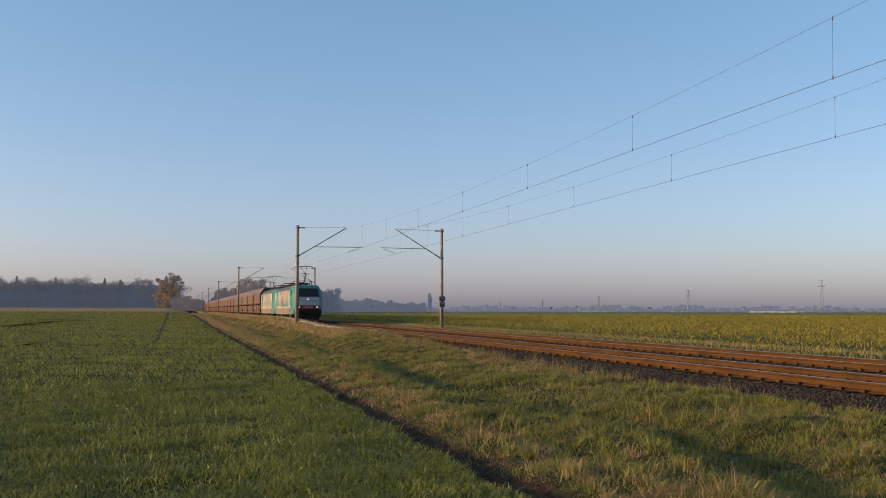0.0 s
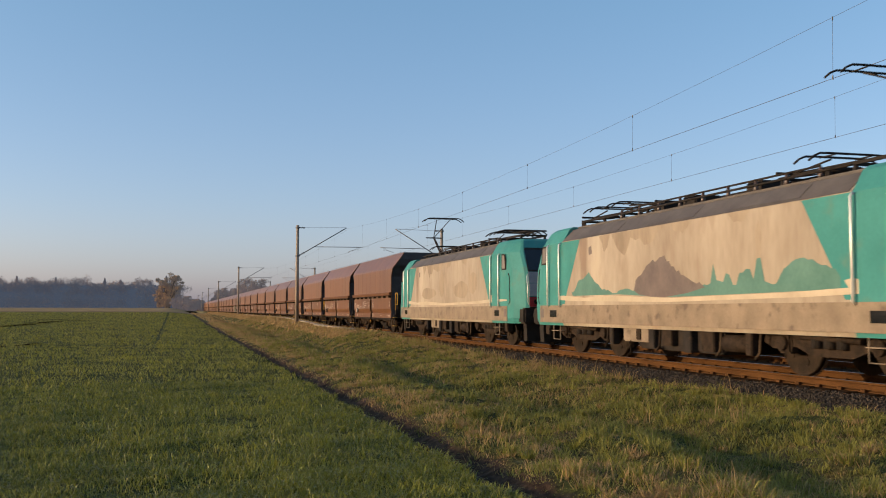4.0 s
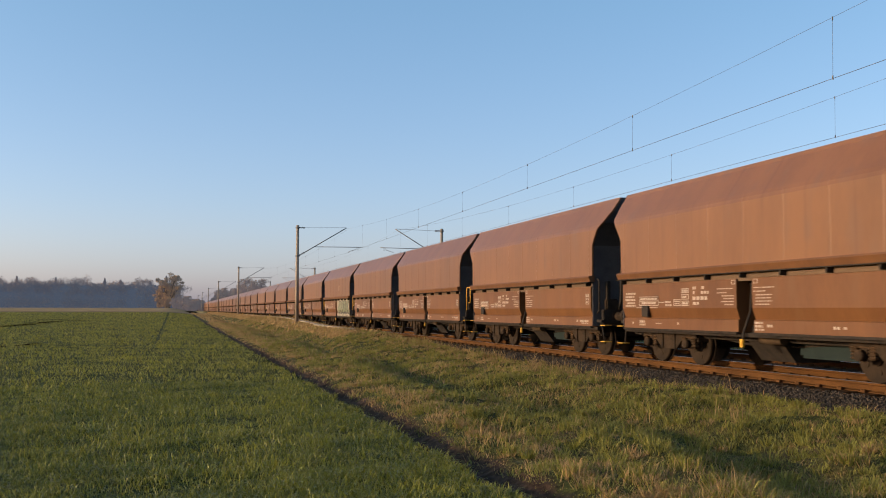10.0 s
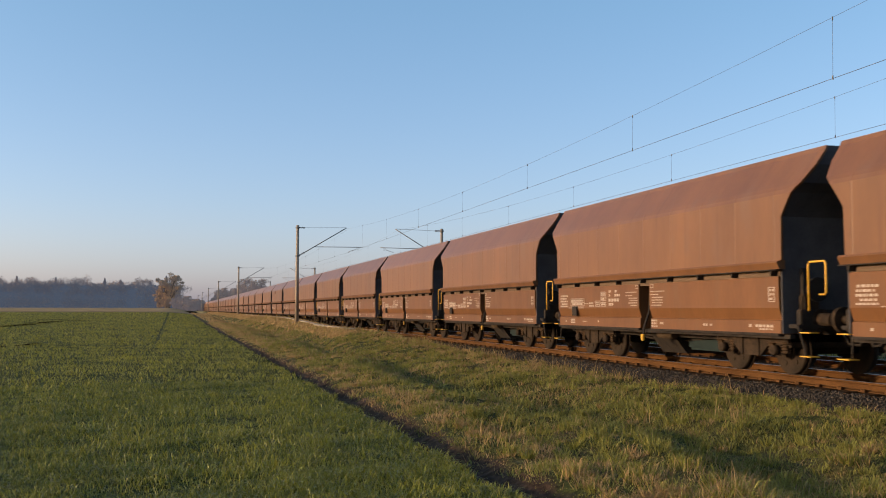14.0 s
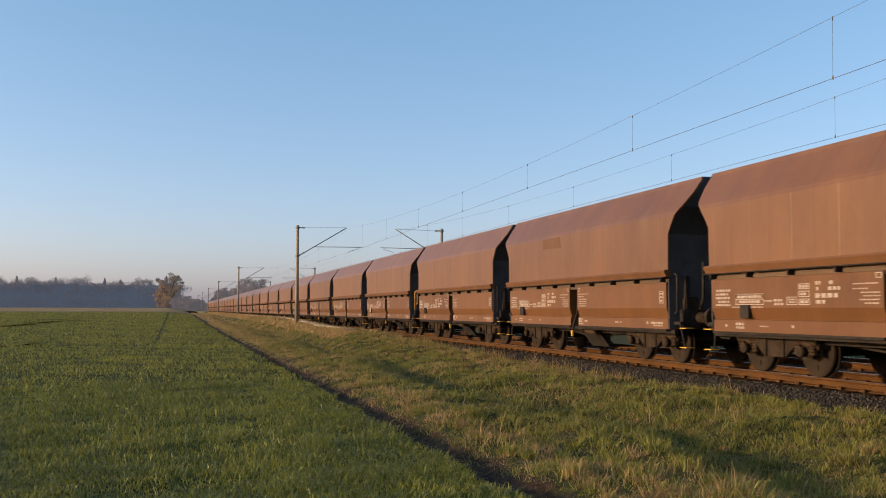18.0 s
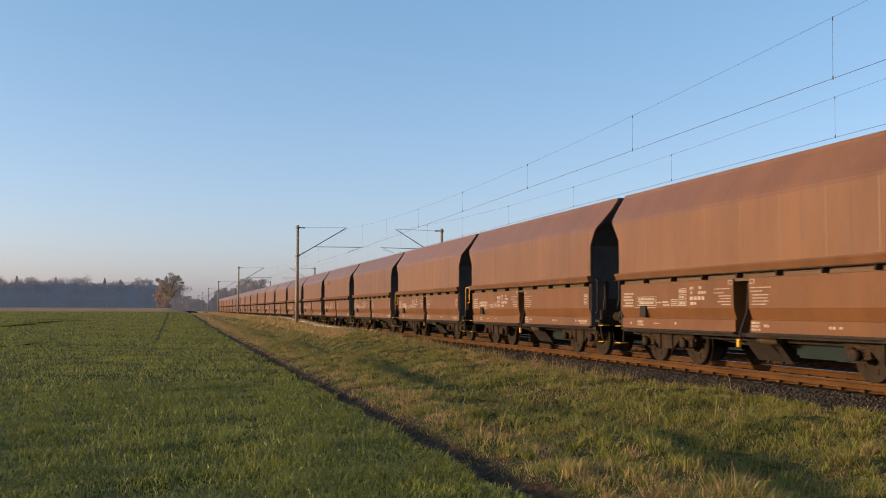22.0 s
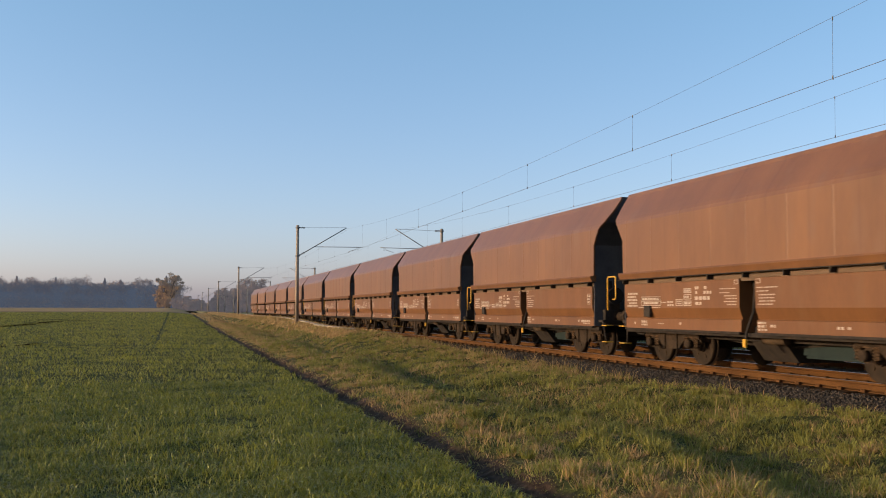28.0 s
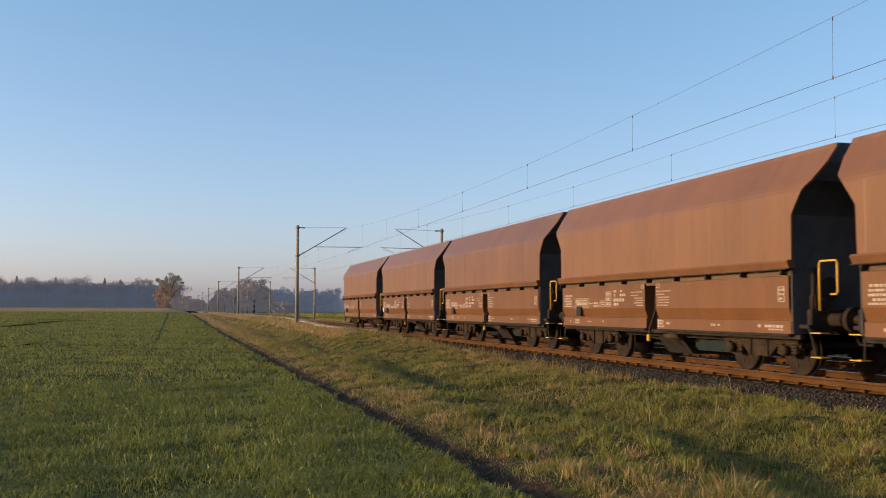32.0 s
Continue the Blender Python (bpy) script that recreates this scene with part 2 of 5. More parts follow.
WHEAT = material("young_wheat", (0.010, 0.018, 0.0022), (0.285, 0.276, 0.036), 0.45, 0, 0.5, 3, 0, varied=0.8, island=True, soft=0.3)
VERGE = material("verge_grass", (0.010, 0.018, 0.003), (0.240, 0.226, 0.040), 0.6, 0, 0.7, 4, 0, varied=0.7, island=True, soft=0.3)
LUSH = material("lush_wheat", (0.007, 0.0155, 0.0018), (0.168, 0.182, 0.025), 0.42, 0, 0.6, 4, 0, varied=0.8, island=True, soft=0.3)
DRY = material("dry_stalks", (0.20, 0.118, 0.042), (0.40, 0.268, 0.115), 0.7, 0, 1.5, 8, 0, varied=0.5, island=True, soft=0.3)
CROP = material("mustard_crop", (0.040, 0.056, 0.008), (0.300, 0.228, 0.024), 0.6, 0, 0.25, 2, 0, varied=0.6, island=True, soft=0.3)


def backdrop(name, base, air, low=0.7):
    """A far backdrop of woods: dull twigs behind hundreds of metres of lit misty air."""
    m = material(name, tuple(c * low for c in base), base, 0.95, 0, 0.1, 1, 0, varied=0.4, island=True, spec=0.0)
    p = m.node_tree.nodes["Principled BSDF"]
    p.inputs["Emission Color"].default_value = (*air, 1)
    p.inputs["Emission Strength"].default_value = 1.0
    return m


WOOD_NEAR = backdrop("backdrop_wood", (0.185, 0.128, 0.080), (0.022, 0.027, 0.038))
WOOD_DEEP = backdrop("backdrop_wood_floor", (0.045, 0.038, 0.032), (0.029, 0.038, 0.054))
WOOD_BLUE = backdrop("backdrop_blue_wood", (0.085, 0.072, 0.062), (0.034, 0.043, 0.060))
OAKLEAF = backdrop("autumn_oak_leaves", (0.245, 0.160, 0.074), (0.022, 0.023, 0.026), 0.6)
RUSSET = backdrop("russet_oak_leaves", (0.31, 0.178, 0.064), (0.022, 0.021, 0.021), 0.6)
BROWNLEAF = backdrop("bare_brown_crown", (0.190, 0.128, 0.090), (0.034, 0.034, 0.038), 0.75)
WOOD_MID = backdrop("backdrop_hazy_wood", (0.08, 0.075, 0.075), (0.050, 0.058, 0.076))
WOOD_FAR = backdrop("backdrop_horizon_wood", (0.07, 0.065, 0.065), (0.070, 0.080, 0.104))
BARK = material("bark", (0.05, 0.04, 0.03), (0.11, 0.085, 0.06), 0.9, 0, 3, 20, 0.4)
PLASTER = material("pale_house_wall", (0.34, 0.33, 0.31), (0.46, 0.44, 0.41), 0.8, 0, 0.5, 4, 0.0)
TILE = material("red_brown_roof", (0.12, 0.065, 0.050), (0.19, 0.10, 0.075), 0.8, 0, 1, 8, 0.0)
SLATE = material("grey_hall_roof", (0.20, 0.21, 0.22), (0.30, 0.31, 0.32), 0.7, 0, 1, 8, 0.0)
PYLON = material("pylon_steel", (0.16, 0.17, 0.18), (0.26, 0.27, 0.28), 0.7, 0.2, 2, 10, 0.0)


def ground_material():
    """One sheet: wheat field, bare furrow, verge, stony foot, crop soil, far meadow; by distance across the line."""
    m = bpy.data.materials.new("farm_ground")
    m.use_nodes = True
    n, l = m.node_tree.nodes, m.node_tree.links
    p = n["Principled BSDF"]
    p.inputs["Roughness"].default_value = 0.95
    p.inputs["Specular IOR Level"].default_value = 0.1
    geo, sep = n.new("ShaderNodeNewGeometry"), n.new("ShaderNodeSeparateXYZ")
    l.new(geo.outputs["Position"], sep.inputs[0])

    def tex(scale, detail=4, sx=1.0, sy=1.0):
        mp, t = n.new("ShaderNodeMapping"), n.new("ShaderNodeTexNoise")
        mp.inputs["Scale"].default_value = (sx, sy, 1)
        l.new(geo.outputs["Position"], mp.inputs["Vector"])
        t.inputs["Scale"].default_value, t.inputs["Detail"].default_value = scale, detail
        l.new(mp.outputs[0], t.inputs["Vector"])
        return t.outputs[0]

    def ramp(src, a, b, lo=0.35, hi=0.65):
        r = n.new("ShaderNodeValToRGB")
        r.color_ramp.elements[0].position, r.color_ramp.elements[1].position = lo, hi
        r.color_ramp.elements[0].color, r.color_ramp.elements[1].color = (*a, 1), (*b, 1)
        l.new(src, r.inputs[0])
        return r.outputs[0]

    def mix(f, a, b):
        x = n.new("ShaderNodeMix")
        x.data_type = "RGBA"
        l.new(f, x.inputs[0]), l.new(a, x.inputs[6]), l.new(b, x.inputs[7])
        return x.outputs[2]

    wob = n.new("ShaderNodeMath")
    wob.operation = "MULTIPLY_ADD"
    l.new(tex(1.3, 3), wob.inputs[0])
    wob.inputs[1].default_value = 0.45
    l.new(sep.outputs[0], wob.inputs[2])

    def step(a, b, src=None):
        r = n.new("ShaderNodeMapRange")
        r.inputs[1].default_value, r.inputs[2].default_value = a, b
        l.new(src or wob.outputs[0], r.inputs[0])
        return r.outputs[0]

    field = mix(tex(0.09, 3, 1.0, 0.35), ramp(tex(14, 5), (0.014, 0.020, 0.004), (0.066, 0.074, 0.015), 0.40, 0.62), ramp(tex(9, 5), (0.018, 0.025, 0.005), (0.075, 0.080, 0.018), 0.40, 0.62))
    soil = ramp(tex(11, 6), (0.024, 0.0145, 0.009), (0.075, 0.045, 0.027))
    verge = mix(ramp(tex(0.8, 5, 1, 0.6), (0, 0, 0), (1, 1, 1), 0.5, 0.68), ramp(tex(16, 5), (0.018, 0.024, 0.006), (0.075, 0.075, 0.018)), ramp(tex(16, 5), (0.055, 0.040, 0.015), (0.15, 0.108, 0.040)))
    stony = ramp(tex(20, 4), (0.04, 0.03, 0.024), (0.11, 0.08, 0.055))
    crop = mix(tex(0.05, 3), ramp(tex(5, 5), (0.030, 0.042, 0.009), (0.10, 0.095, 0.018)), ramp(tex(6, 5), (0.045, 0.055, 0.010), (0.14, 0.12, 0.022)))
    meadow = ramp(tex(0.02, 4), (0.12, 0.125, 0.045), (0.22, 0.19, 0.08))
    c = mix(step(3.08, 3.2), field, soil)
    c = mix(step(3.54, 3.70), c, verge)
    c = mix(step(9.8, 10.1), c, stony)
    c = mix(step(18.7, 19.2), c, verge)
    c = mix(step(21.6, 22.2), c, crop)
    far = step(290, 300, sep.outputs[1])
    c = mix(far, c, meadow)
    dry_edge = n.new("ShaderNodeMath")
    dry_edge.operation = "MULTIPLY"
    l.new(step(205, 240, sep.outputs[1]), dry_edge.inputs[0])
    l.new(step(9, 5), dry_edge.inputs[1])
    c = mix(dry_edge.outputs[0], c, ramp(tex(0.2, 4), (0.25, 0.150, 0.066), (0.36, 0.235, 0.110)))
    l.new(c, p.inputs["Base Color"])
    b = n.new("ShaderNodeBump")
    b.inputs["Strength"].default_value, b.inputs["Distance"].default_value = 0.8, 0.08
    l.new(tex(7, 6), b.inputs["Height"])
    l.new(b.outputs[0], p.inputs["Normal"])
    return m


GROUND = ground_material()


# ---- mesh helpers ----
def part(name, bm, mat, parent=None, label="", at=None):
    me = bpy.data.meshes.new(name)
    bmesh.ops.recalc_face_normals(bm, faces=bm.faces)
    bm.to_mesh(me)
    bm.free()
    me.materials.append(mat)
    ob = new(name, me)
    if parent:
        ob.parent = parent
    if at:
        ob.location = at
    return tagged(ob, label) if label else ob


def share(name, src, parent, at, turn=0.0):
    """Another piece on the mesh of src."""
    ob = new(name, src.data)
    ob.parent, ob.location = parent, at
    ob.rotation_euler = (0, 0, turn)
    return ob


def hub(name, m, label, category, group="", kind=""):
    ob = new(name)
    ob.empty_display_size = 0.3
    ob.matrix_world = m
    return tagged(ob, label, category, group, kind)


def box(bm, x0, x1, y0, y1, z0, z1, bev=0.0):
    v = [bm.verts.new((x, y, z)) for x in (x0, x1) for y in (y0, y1) for z in (z0, z1)]
    fs = [bm.faces.new([v[i] for i in q]) for q in ((0, 1, 3, 2), (4, 6, 7, 5), (0, 4, 5, 1), (2, 3, 7, 6), (0, 2, 6, 4), (1, 5, 7, 3))]
    if bev:
        es = list({e for f in fs for e in f.edges})
        bmesh.ops.bevel(bm, geom=es, offset=bev, segments=2, affect="EDGES")
    return bm


def rod(bm, a, b, r, n=8, r2=None):
    a, b = Vector(a), Vector(b)
    d = (b - a).normalized()
    s = d.orthogonal().normalized()
    t = d.cross(s)
    r2 = r if r2 is None else r2
    ra, rb = [], []
    for i in range(n):
        w = s * math.cos(2 * math.pi * i / n) + t * math.sin(2 * math.pi * i / n)
        ra.append(bm.verts.new(a + w * r))
        rb.append(bm.verts.new(b + w * r2))
    for i in range(n):
        f = bm.faces.new((ra[i], ra[(i + 1) % n], rb[(i + 1) % n], rb[i]))
        f.smooth = n > 6
    bm.faces.new(ra[::-1]), bm.faces.new(rb)
    return bm


def path(bm, pts, r, n=6):
    pts = [Vector(p) for p in pts]
    side, last = None, None
    for i, p in enumerate(pts):
        d = (pts[min(i + 1, len(pts) - 1)] - pts[max(i - 1, 0)]).normalized()
        side = d.orthogonal().normalized() if side is None else (side - d * side.dot(d)).normalized()
        t = d.cross(side)
        ring = [bm.verts.new(p + (side * math.cos(6.28319 * k / n) + t * math.sin(6.28319 * k / n)) * r) for k in range(n)]
        if last:
            for k in range(n):
                bm.faces.new((last[k], last[(k + 1) % n], ring[(k + 1) % n], ring[k])).smooth = n > 5
        else:
            bm.faces.new(ring[::-1])
        last = ring
    bm.faces.new(last)
    return bm


def prism(bm, pts, y0, y1, bev=0.0):
    """A closed outline in x, z drawn out along y."""
    a = [bm.verts.new((x, y0, z)) for x, z in pts]
    b = [bm.verts.new((x, y1, z)) for x, z in pts]
    k = len(pts)
    for i in range(k):
        bm.faces.new((a[i], a[(i + 1) % k], b[(i + 1) % k], b[i]))
    fa, fb = bm.faces.new(a[::-1]), bm.faces.new(b)
    if bev:
        bmesh.ops.bevel(bm, geom=list(fa.edges) + list(fb.edges), offset=bev, segments=2, affect="EDGES")
    return bm


def plate(bm, pts, x0, x1):
    """A closed outline in y, z drawn out along x: a flat panel on a side wall."""
    a = [bm.verts.new((x0, y, z)) for y, z in pts]
    b = [bm.verts.new((x1, y, z)) for y, z in pts]
    k = len(pts)
    for i in range(k):
        bm.faces.new((a[i], a[(i + 1) % k], b[(i + 1) % k], b[i]))
    bm.faces.new(a[::-1]), bm.faces.new(b)
    return bm


def tri_mesh(name, verts, tris, mat, kind="", smooth_=False):
    me = bpy.data.meshes.new(name)
    verts, tris = np.asarray(verts, np.float32), np.asarray(tris, np.int32)
    me.vertices.add(len(verts)), me.loops.add(tris.size), me.polygons.add(len(tris))
    me.vertices.foreach_set("co", verts.ravel())
    me.loops.foreach_set("vertex_index", tris.ravel())
    me.polygons.foreach_set("loop_start", np.arange(0, tris.size, 3, dtype=np.int32))
    me.update(calc_edges=True)
    me.validate()
    me.materials.append(mat)
    return new(name, me)


B = bmesh.new

# ---- ground ----
def build_ground():
    xs = np.unique(np.r_[-3000, -2000, -1200, -700, -400, np.arange(-250, -20, 15), np.arange(-20, 2.6, 1.2), np.arange(2.6, 10.8, 0.15), np.arange(10.8, 26, 0.6), np.arange(26, 90, 6), 100, 130, 180, 260, 400, 700, 1200, 2000, 3000])
    ys = np.unique(np.r_[-300, -150, -80, -40, np.arange(-20, 4, 1.5), np.arange(4, 45, 0.25), np.arange(45, 60, .6), np.arange(60, 130, 2.5), np.arange(130, 460, 12), 520, 620, 800, 1100, 1600, 2400, 4500])
    gx, gy = np.meshgrid(xs, ys)
    gz = ground_z(gx, gy)
    v = np.stack([gx, gy, gz], -1).reshape(-1, 3)
    w, h = len(xs), len(ys)
    i = (np.arange(h - 1)[:, None] * w + np.arange(w - 1)[None]).ravel()
    t = np.concatenate([np.stack([i, i + 1, i + w + 1], -1), np.stack([i, i + w + 1, i + w], -1)])
    ob = tri_mesh("ground", v, t, GROUND)
    for f in ob.data.polygons:
        f.use_smooth = True
    return tagged(ob, "farm ground of wheat field, furrow, grassy verge and crop land", "ground", kind="structure")


build_ground()


# ---- the double track ----
def build_track():
    bed_out = [(9.9, -.62), (10.15, -.40), (10.65, -.22), (10.95, -.17), (13.45, -.17), (13.9, -.21), (14.4, -.21), (14.9, -.17), (17.5, -.17), (17.85, -.20), (18.7, -.42), (19.0, -.62)]
    bed = part("track_bed", prism(B(), bed_out, -60, 520), BED)
    tagged(bed, "brown-stained crushed-stone ballast bed of a double track", "track bed", kind="structure")
    prof = [(-.075, -.172), (.075, -.172), (.075, -.160), (.012, -.135), (.009, -.05), (.034, -.036), (.036, -.012), (.028, -.004), (-.028, -.004), (-.036, -.012), (-.034, -.036), (-.009, -.05), (-.012, -.135), (-.075, -.160)]
    rail_web = part("rail", prism(B(), prof, -60, 520), RUST)
    rail_web.location = (XC - .7535, 0, 0)
    tagged(rail_web, "rusty running rail with a polished head on sleepers", "rail", "rails of the double track", "structure")
    part("rail_head", prism(B(), [(-.029, -.006), (.029, -.006), (.026, 0), (-.026, 0)], -60, 520), HEAD, rail_web, "polished steel running surface")
    for x in (XC + .7535, XF - .7535, XF + .7535):
        copy_thing(rail_web, pose(x, 0, 0))
    bm = B()
    prism(bm, [(-.13, -.34), (.13, -.34), (.13, -.20), (.10, -.17), (-.10, -.17), (-.13, -.20)], -1.3, 1.3)
    for s in (-1, 1):
        for k in (-.11, .11):
            box(bm, -.06, .06, s * .7535 + k - .03, s * .7535 + k + .03, -.172, -.12)
    bmesh.ops.rotate(bm, verts=bm.verts, matrix=Matrix.Rotation(radians(90), 3, "Z"))
    first = part("sleeper", bm, SLEEPER, bed, at=(XC, 8.0, 0))
    k, step = 1, 0.6
    far_v, far_t = [], []
    me = first.data
    me.calc_loop_triangles()
    mv = np.array([v.co for v in me.vertices])
    mt = np.array([t.vertices for t in me.loop_triangles])
    for x, phase in ((XC, 8.0), (XF, 8.27)):
        for i in range(-60, 560):
            y = phase + step * i
            if 0 <= i < 149:
                if not (x == XC and i == 0):
                    share("sleeper", first, bed, (x, y, 0))
            else:
                far_t.append(mt + len(mv) * len(far_v))
                far_v.append(mv + (x, y, 0))
    rest = tri_mesh("sleeper_row", np.concatenate(far_v), np.concatenate(far_t), SLEEPER)
    rest.parent = bed
    tagged(rest, kind="stuff")
    # loose stones on the bed
    rng = np.random.default_rng(4)
    ico = [(0, 0, 1), (.9, 0, .1), (-.3, .85, .2), (-.4, -.8, 0), (0, 0, -.8)]
    it = np.array([(0, 1, 2), (0, 2, 3), (0, 3, 1), (4, 2, 1), (4, 3, 2), (4, 1, 3)])
    n = 30000
    y = 10 + 70 * rng.random(n) ** 1.8
    zone = rng.random(n)
    x = np.where(zone < .55, 9.72 + 1.2 * rng.random(n), np.where(zone < .75, 13.3 + 1.7 * rng.random(n), 17.5 + 1.4 * rng.random(n)))
    z = np.interp(x, [p[0] for p in bed_out], [p[1] for p in bed_out])
    s = rng.uniform(.018, .042, n)
    a = rng.random(n) * 6.283
    base = np.array(ico)[None] * rng.uniform(.6, 1.3, (n, 5, 3))
    vx = base[..., 0] * np.cos(a)[:, None] - base[..., 1] * np.sin(a)[:, None]
    vy = base[..., 0] * np.sin(a)[:, None] + base[..., 1] * np.cos(a)[:, None]
    v = np.stack([x[:, None] + vx * s[:, None], y[:, None] + vy * s[:, None], np.maximum(z, ground_z(x, y))[:, None] + .008 + base[..., 2] * s[:, None] * .8], -1).reshape(-1, 3)
    t = (it[None] + 5 * np.arange(n)[:, None, None]).reshape(-1, 3)
    st = tri_mesh("ballast_stones", v, t, STONE)
    tagged(st, "loose dark crushed stones heaped along the track", "ballast", kind="stuff")


build_track()


def build_trough():
    """Concrete cable trough lids on the crest of the bank."""
    t = hub("cable_trough", pose(9.05, 0, 0), "pale concrete cable trough on the bank beside the track", "cable trough")
    rnd = random.Random(2)
    lid = None
    for i in range(84):
        y = 51.0 + i * 1.02
        z0, z1 = (float(ground_z(9.05, y + d)) for d in (0, 1.0))
        tilt = math.atan2(z1 - z0, 1.0)
        if lid is None:
            b = box(B(), -.17, .17, 0, 1.0, .0, .09, .012)
            box(b, -.16, .16, 0, 1.0, -.2, .0)
            lid = part("trough_lid", b, TROUGH, t)
            o = lid
        else:
            o = share("trough_lid", lid, t, (0, 0, 0))
        o.location = (rnd.uniform(-.01, .01), y, z0 + .02)
        o.rotation_euler = (tilt, 0, rnd.uniform(-.008, .008))


build_trough()


# ---- overhead line ----
def build_mast(x, y, side, sign=False):
    """side: +1 the arm reaches towards larger x."""
    zb = float(ground_z(x, y)) - .3
    m = hub("catenary_mast", pose(x, y, zb), "slim weathered overhead line mast with cantilever arm beside the track", "mast", "overhead line masts")
    g = -zb
    b = B()
    rod(b, (0, 0, 0), (0, 0, g + 7.55), .155, 14, .105)
    part("pole", b, POLE, m)
    part("pole_cap", rod(B(), (0, 0, g + 7.55), (0, 0, g + 7.60), .12, 12, .10), GALV, m)
    part("footing", box(B(), -.32, .32, -.32, .32, -.15, .34, .03), POLE, m, "concrete mast footing")
    s = side
    part("cantilever_tube", rod(B(), (s * .45, 0, g + 5.50), (s * 3.72, 0, g + 7.48), .035, 8), GALV, m)
    part("top_tie", rod(B(), (s * .55, 0, g + 7.42), (s * 3.72, 0, g + 7.50), .012, 6), GALV, m)
    part("registration_tube", rod(B(), (s * 1.30, 0, g + 5.99), (s * 4.90, 0, g + 6.02), .024, 8), GALV, m)
    part("steady_arm", path(B(), [(s * 4.5, 0, g + 6.0), (s * 4.45, 0, g + 5.85), (s * 3.85, 0, g + 5.64)], .016), GALV, m)
    part("drop_bracket", rod(B(), (s * 4.62, 0, g + 5.78), (s * 4.62, 0, g + 6.03), .02, 6), GALV, m)
    b = B()
    for i in range(5):
        rod(b, (s * (.14 + .09 * i), 0, g + 7.42), (s * (.17 + .09 * i), 0, g + 7.42), .07, 10)
    rod(b, (s * .08, 0, g + 7.42), (s * .58, 0, g + 7.42), .025, 8)
    part("top_insulator", b, PORC, m, "ribbed brown insulator")
    b = B()
    d = Vector((s * 3.27, 0, 1.98)).normalized()
    o = Vector((s * .12, 0, g + 5.30))
    for i in range(5):
        rod(b, o + d * (.05 + .09 * i), o + d * (.08 + .09 * i), .07, 10)
    rod(b, o - d * .02, o + d * .5, .025, 8)
    part("arm_insulator", b, PORC, m, "ribbed brown insulator")
    for z in (5.28, 7.42):
        part("clamp", rod(B(), (0, 0, g + z - .05), (0, 0, g + z + .05), .165, 12), GALV, m)
    if sign:
        part("sign_plate", box(B(), -.24, .24, -.20, -.175, g + 1.90, g + 2.28, .008), SIGN, m, "small dark plate with pale bars")
        part("sign_plate", box(B(), -.21, .21, -.20, -.175, g + 1.46, g + 1.84, .008), SIGN, m, "small dark plate with pale bars")
        for z in (2.18, 2.08, 1.72, 1.62):
            part("plate_mark", box(B(), -.14, .14, -.206, -.201, g + z - .02, g + z + .02), WHITE, m)
    return m


for k in range(-1, 6):
    build_mast(MAST_L, MAST_Y + k * MAST_STEP, 1)
    build_mast(MAST_R, MAST_Y + k * MAST_STEP, -1, sign=(k == 0))


def build_wires():
    def stagger(c, a, y):
        w = ((y - MAST_Y) / MAST_STEP) % 2
        return c + a * (1 - 2 * (w if w < 1 else 2 - w))

    def mess_z(y):
        w = ((y - MAST_Y) / MAST_STEP) % 1
        return 6.47 + .98 * (2 * w - 1) ** 2
    for name, c, a, off in (("near", XC, .42, 0.0), ("far", XF, .30, 5.3)):
        line = hub("overhead_line", pose(0, 0, 0), "thin dark contact wire and sagging messenger wire over the track", "overhead line", "overhead lines")
        ys = np.arange(MAST_Y - MAST_STEP, MAST_Y + 5 * MAST_STEP + 1, MAST_STEP / 16)
        pts = [(stagger(c, a, y), y, 5.62) for y in ys]
        part("contact_wire", path(B(), pts, .0056, 5), WIRE, line)
        pts = [(stagger(c, a * .9, y), y, mess_z(y)) for y in ys]
        part("messenger_wire", path(B(), pts, .0036, 5), WIRE, line)
        ds = [15.4 + off + 8.55 * i for i in range(0, 7)] + [15.4 + off + MAST_STEP + 8.55 * i for i in range(-1, 7)] + [6.9 + off]
        for y in ds:
            b = rod(B(), (stagger(c, a, y), y, 5.62), (stagger(c, a * .9, y), y, mess_z(y)), .003, 4)
            rod(b, (stagger(c, a, y), y, 5.60), (stagger(c, a, y), y, 5.68), .014, 6)
            rod(b, (stagger(c, a * .9, y), y, mess_z(y) - .05), (stagger(c, a * .9, y), y, mess_z(y) + .02), .013, 6)
            part("dropper", b, WIRE, line)


build_wires()

# ---- train: shared running gear ----
def wheelset(parent, r, at, gauge=.7535):
    b = B()
    for s in (-1, 1):
        rod(b, (s * (gauge - .045), 0, 0), (s * (gauge + .065), 0, 0), r, 20)
        rod(b, (s * (gauge - .075), 0, 0), (s * (gauge - .045), 0, 0), r + .028, 20)
        rod(b, (s * (gauge + .065), 0, 0), (s * (gauge + .10), 0, 0), r * .38, 14)
        for i in range(5):
            w = 2 * math.pi * i / 5
            c = Vector((s * (gauge + .067), math.cos(w) * r * .62, math.sin(w) * r * .62))
            rod(b, c, c + Vector((s * .012, 0, 0)), r * .11, 8)
    rod(b, (-1.0, 0, 0), (1.0, 0, 0), .08, 10)
    return part("wheelset", b, WHEEL, parent, at=at)


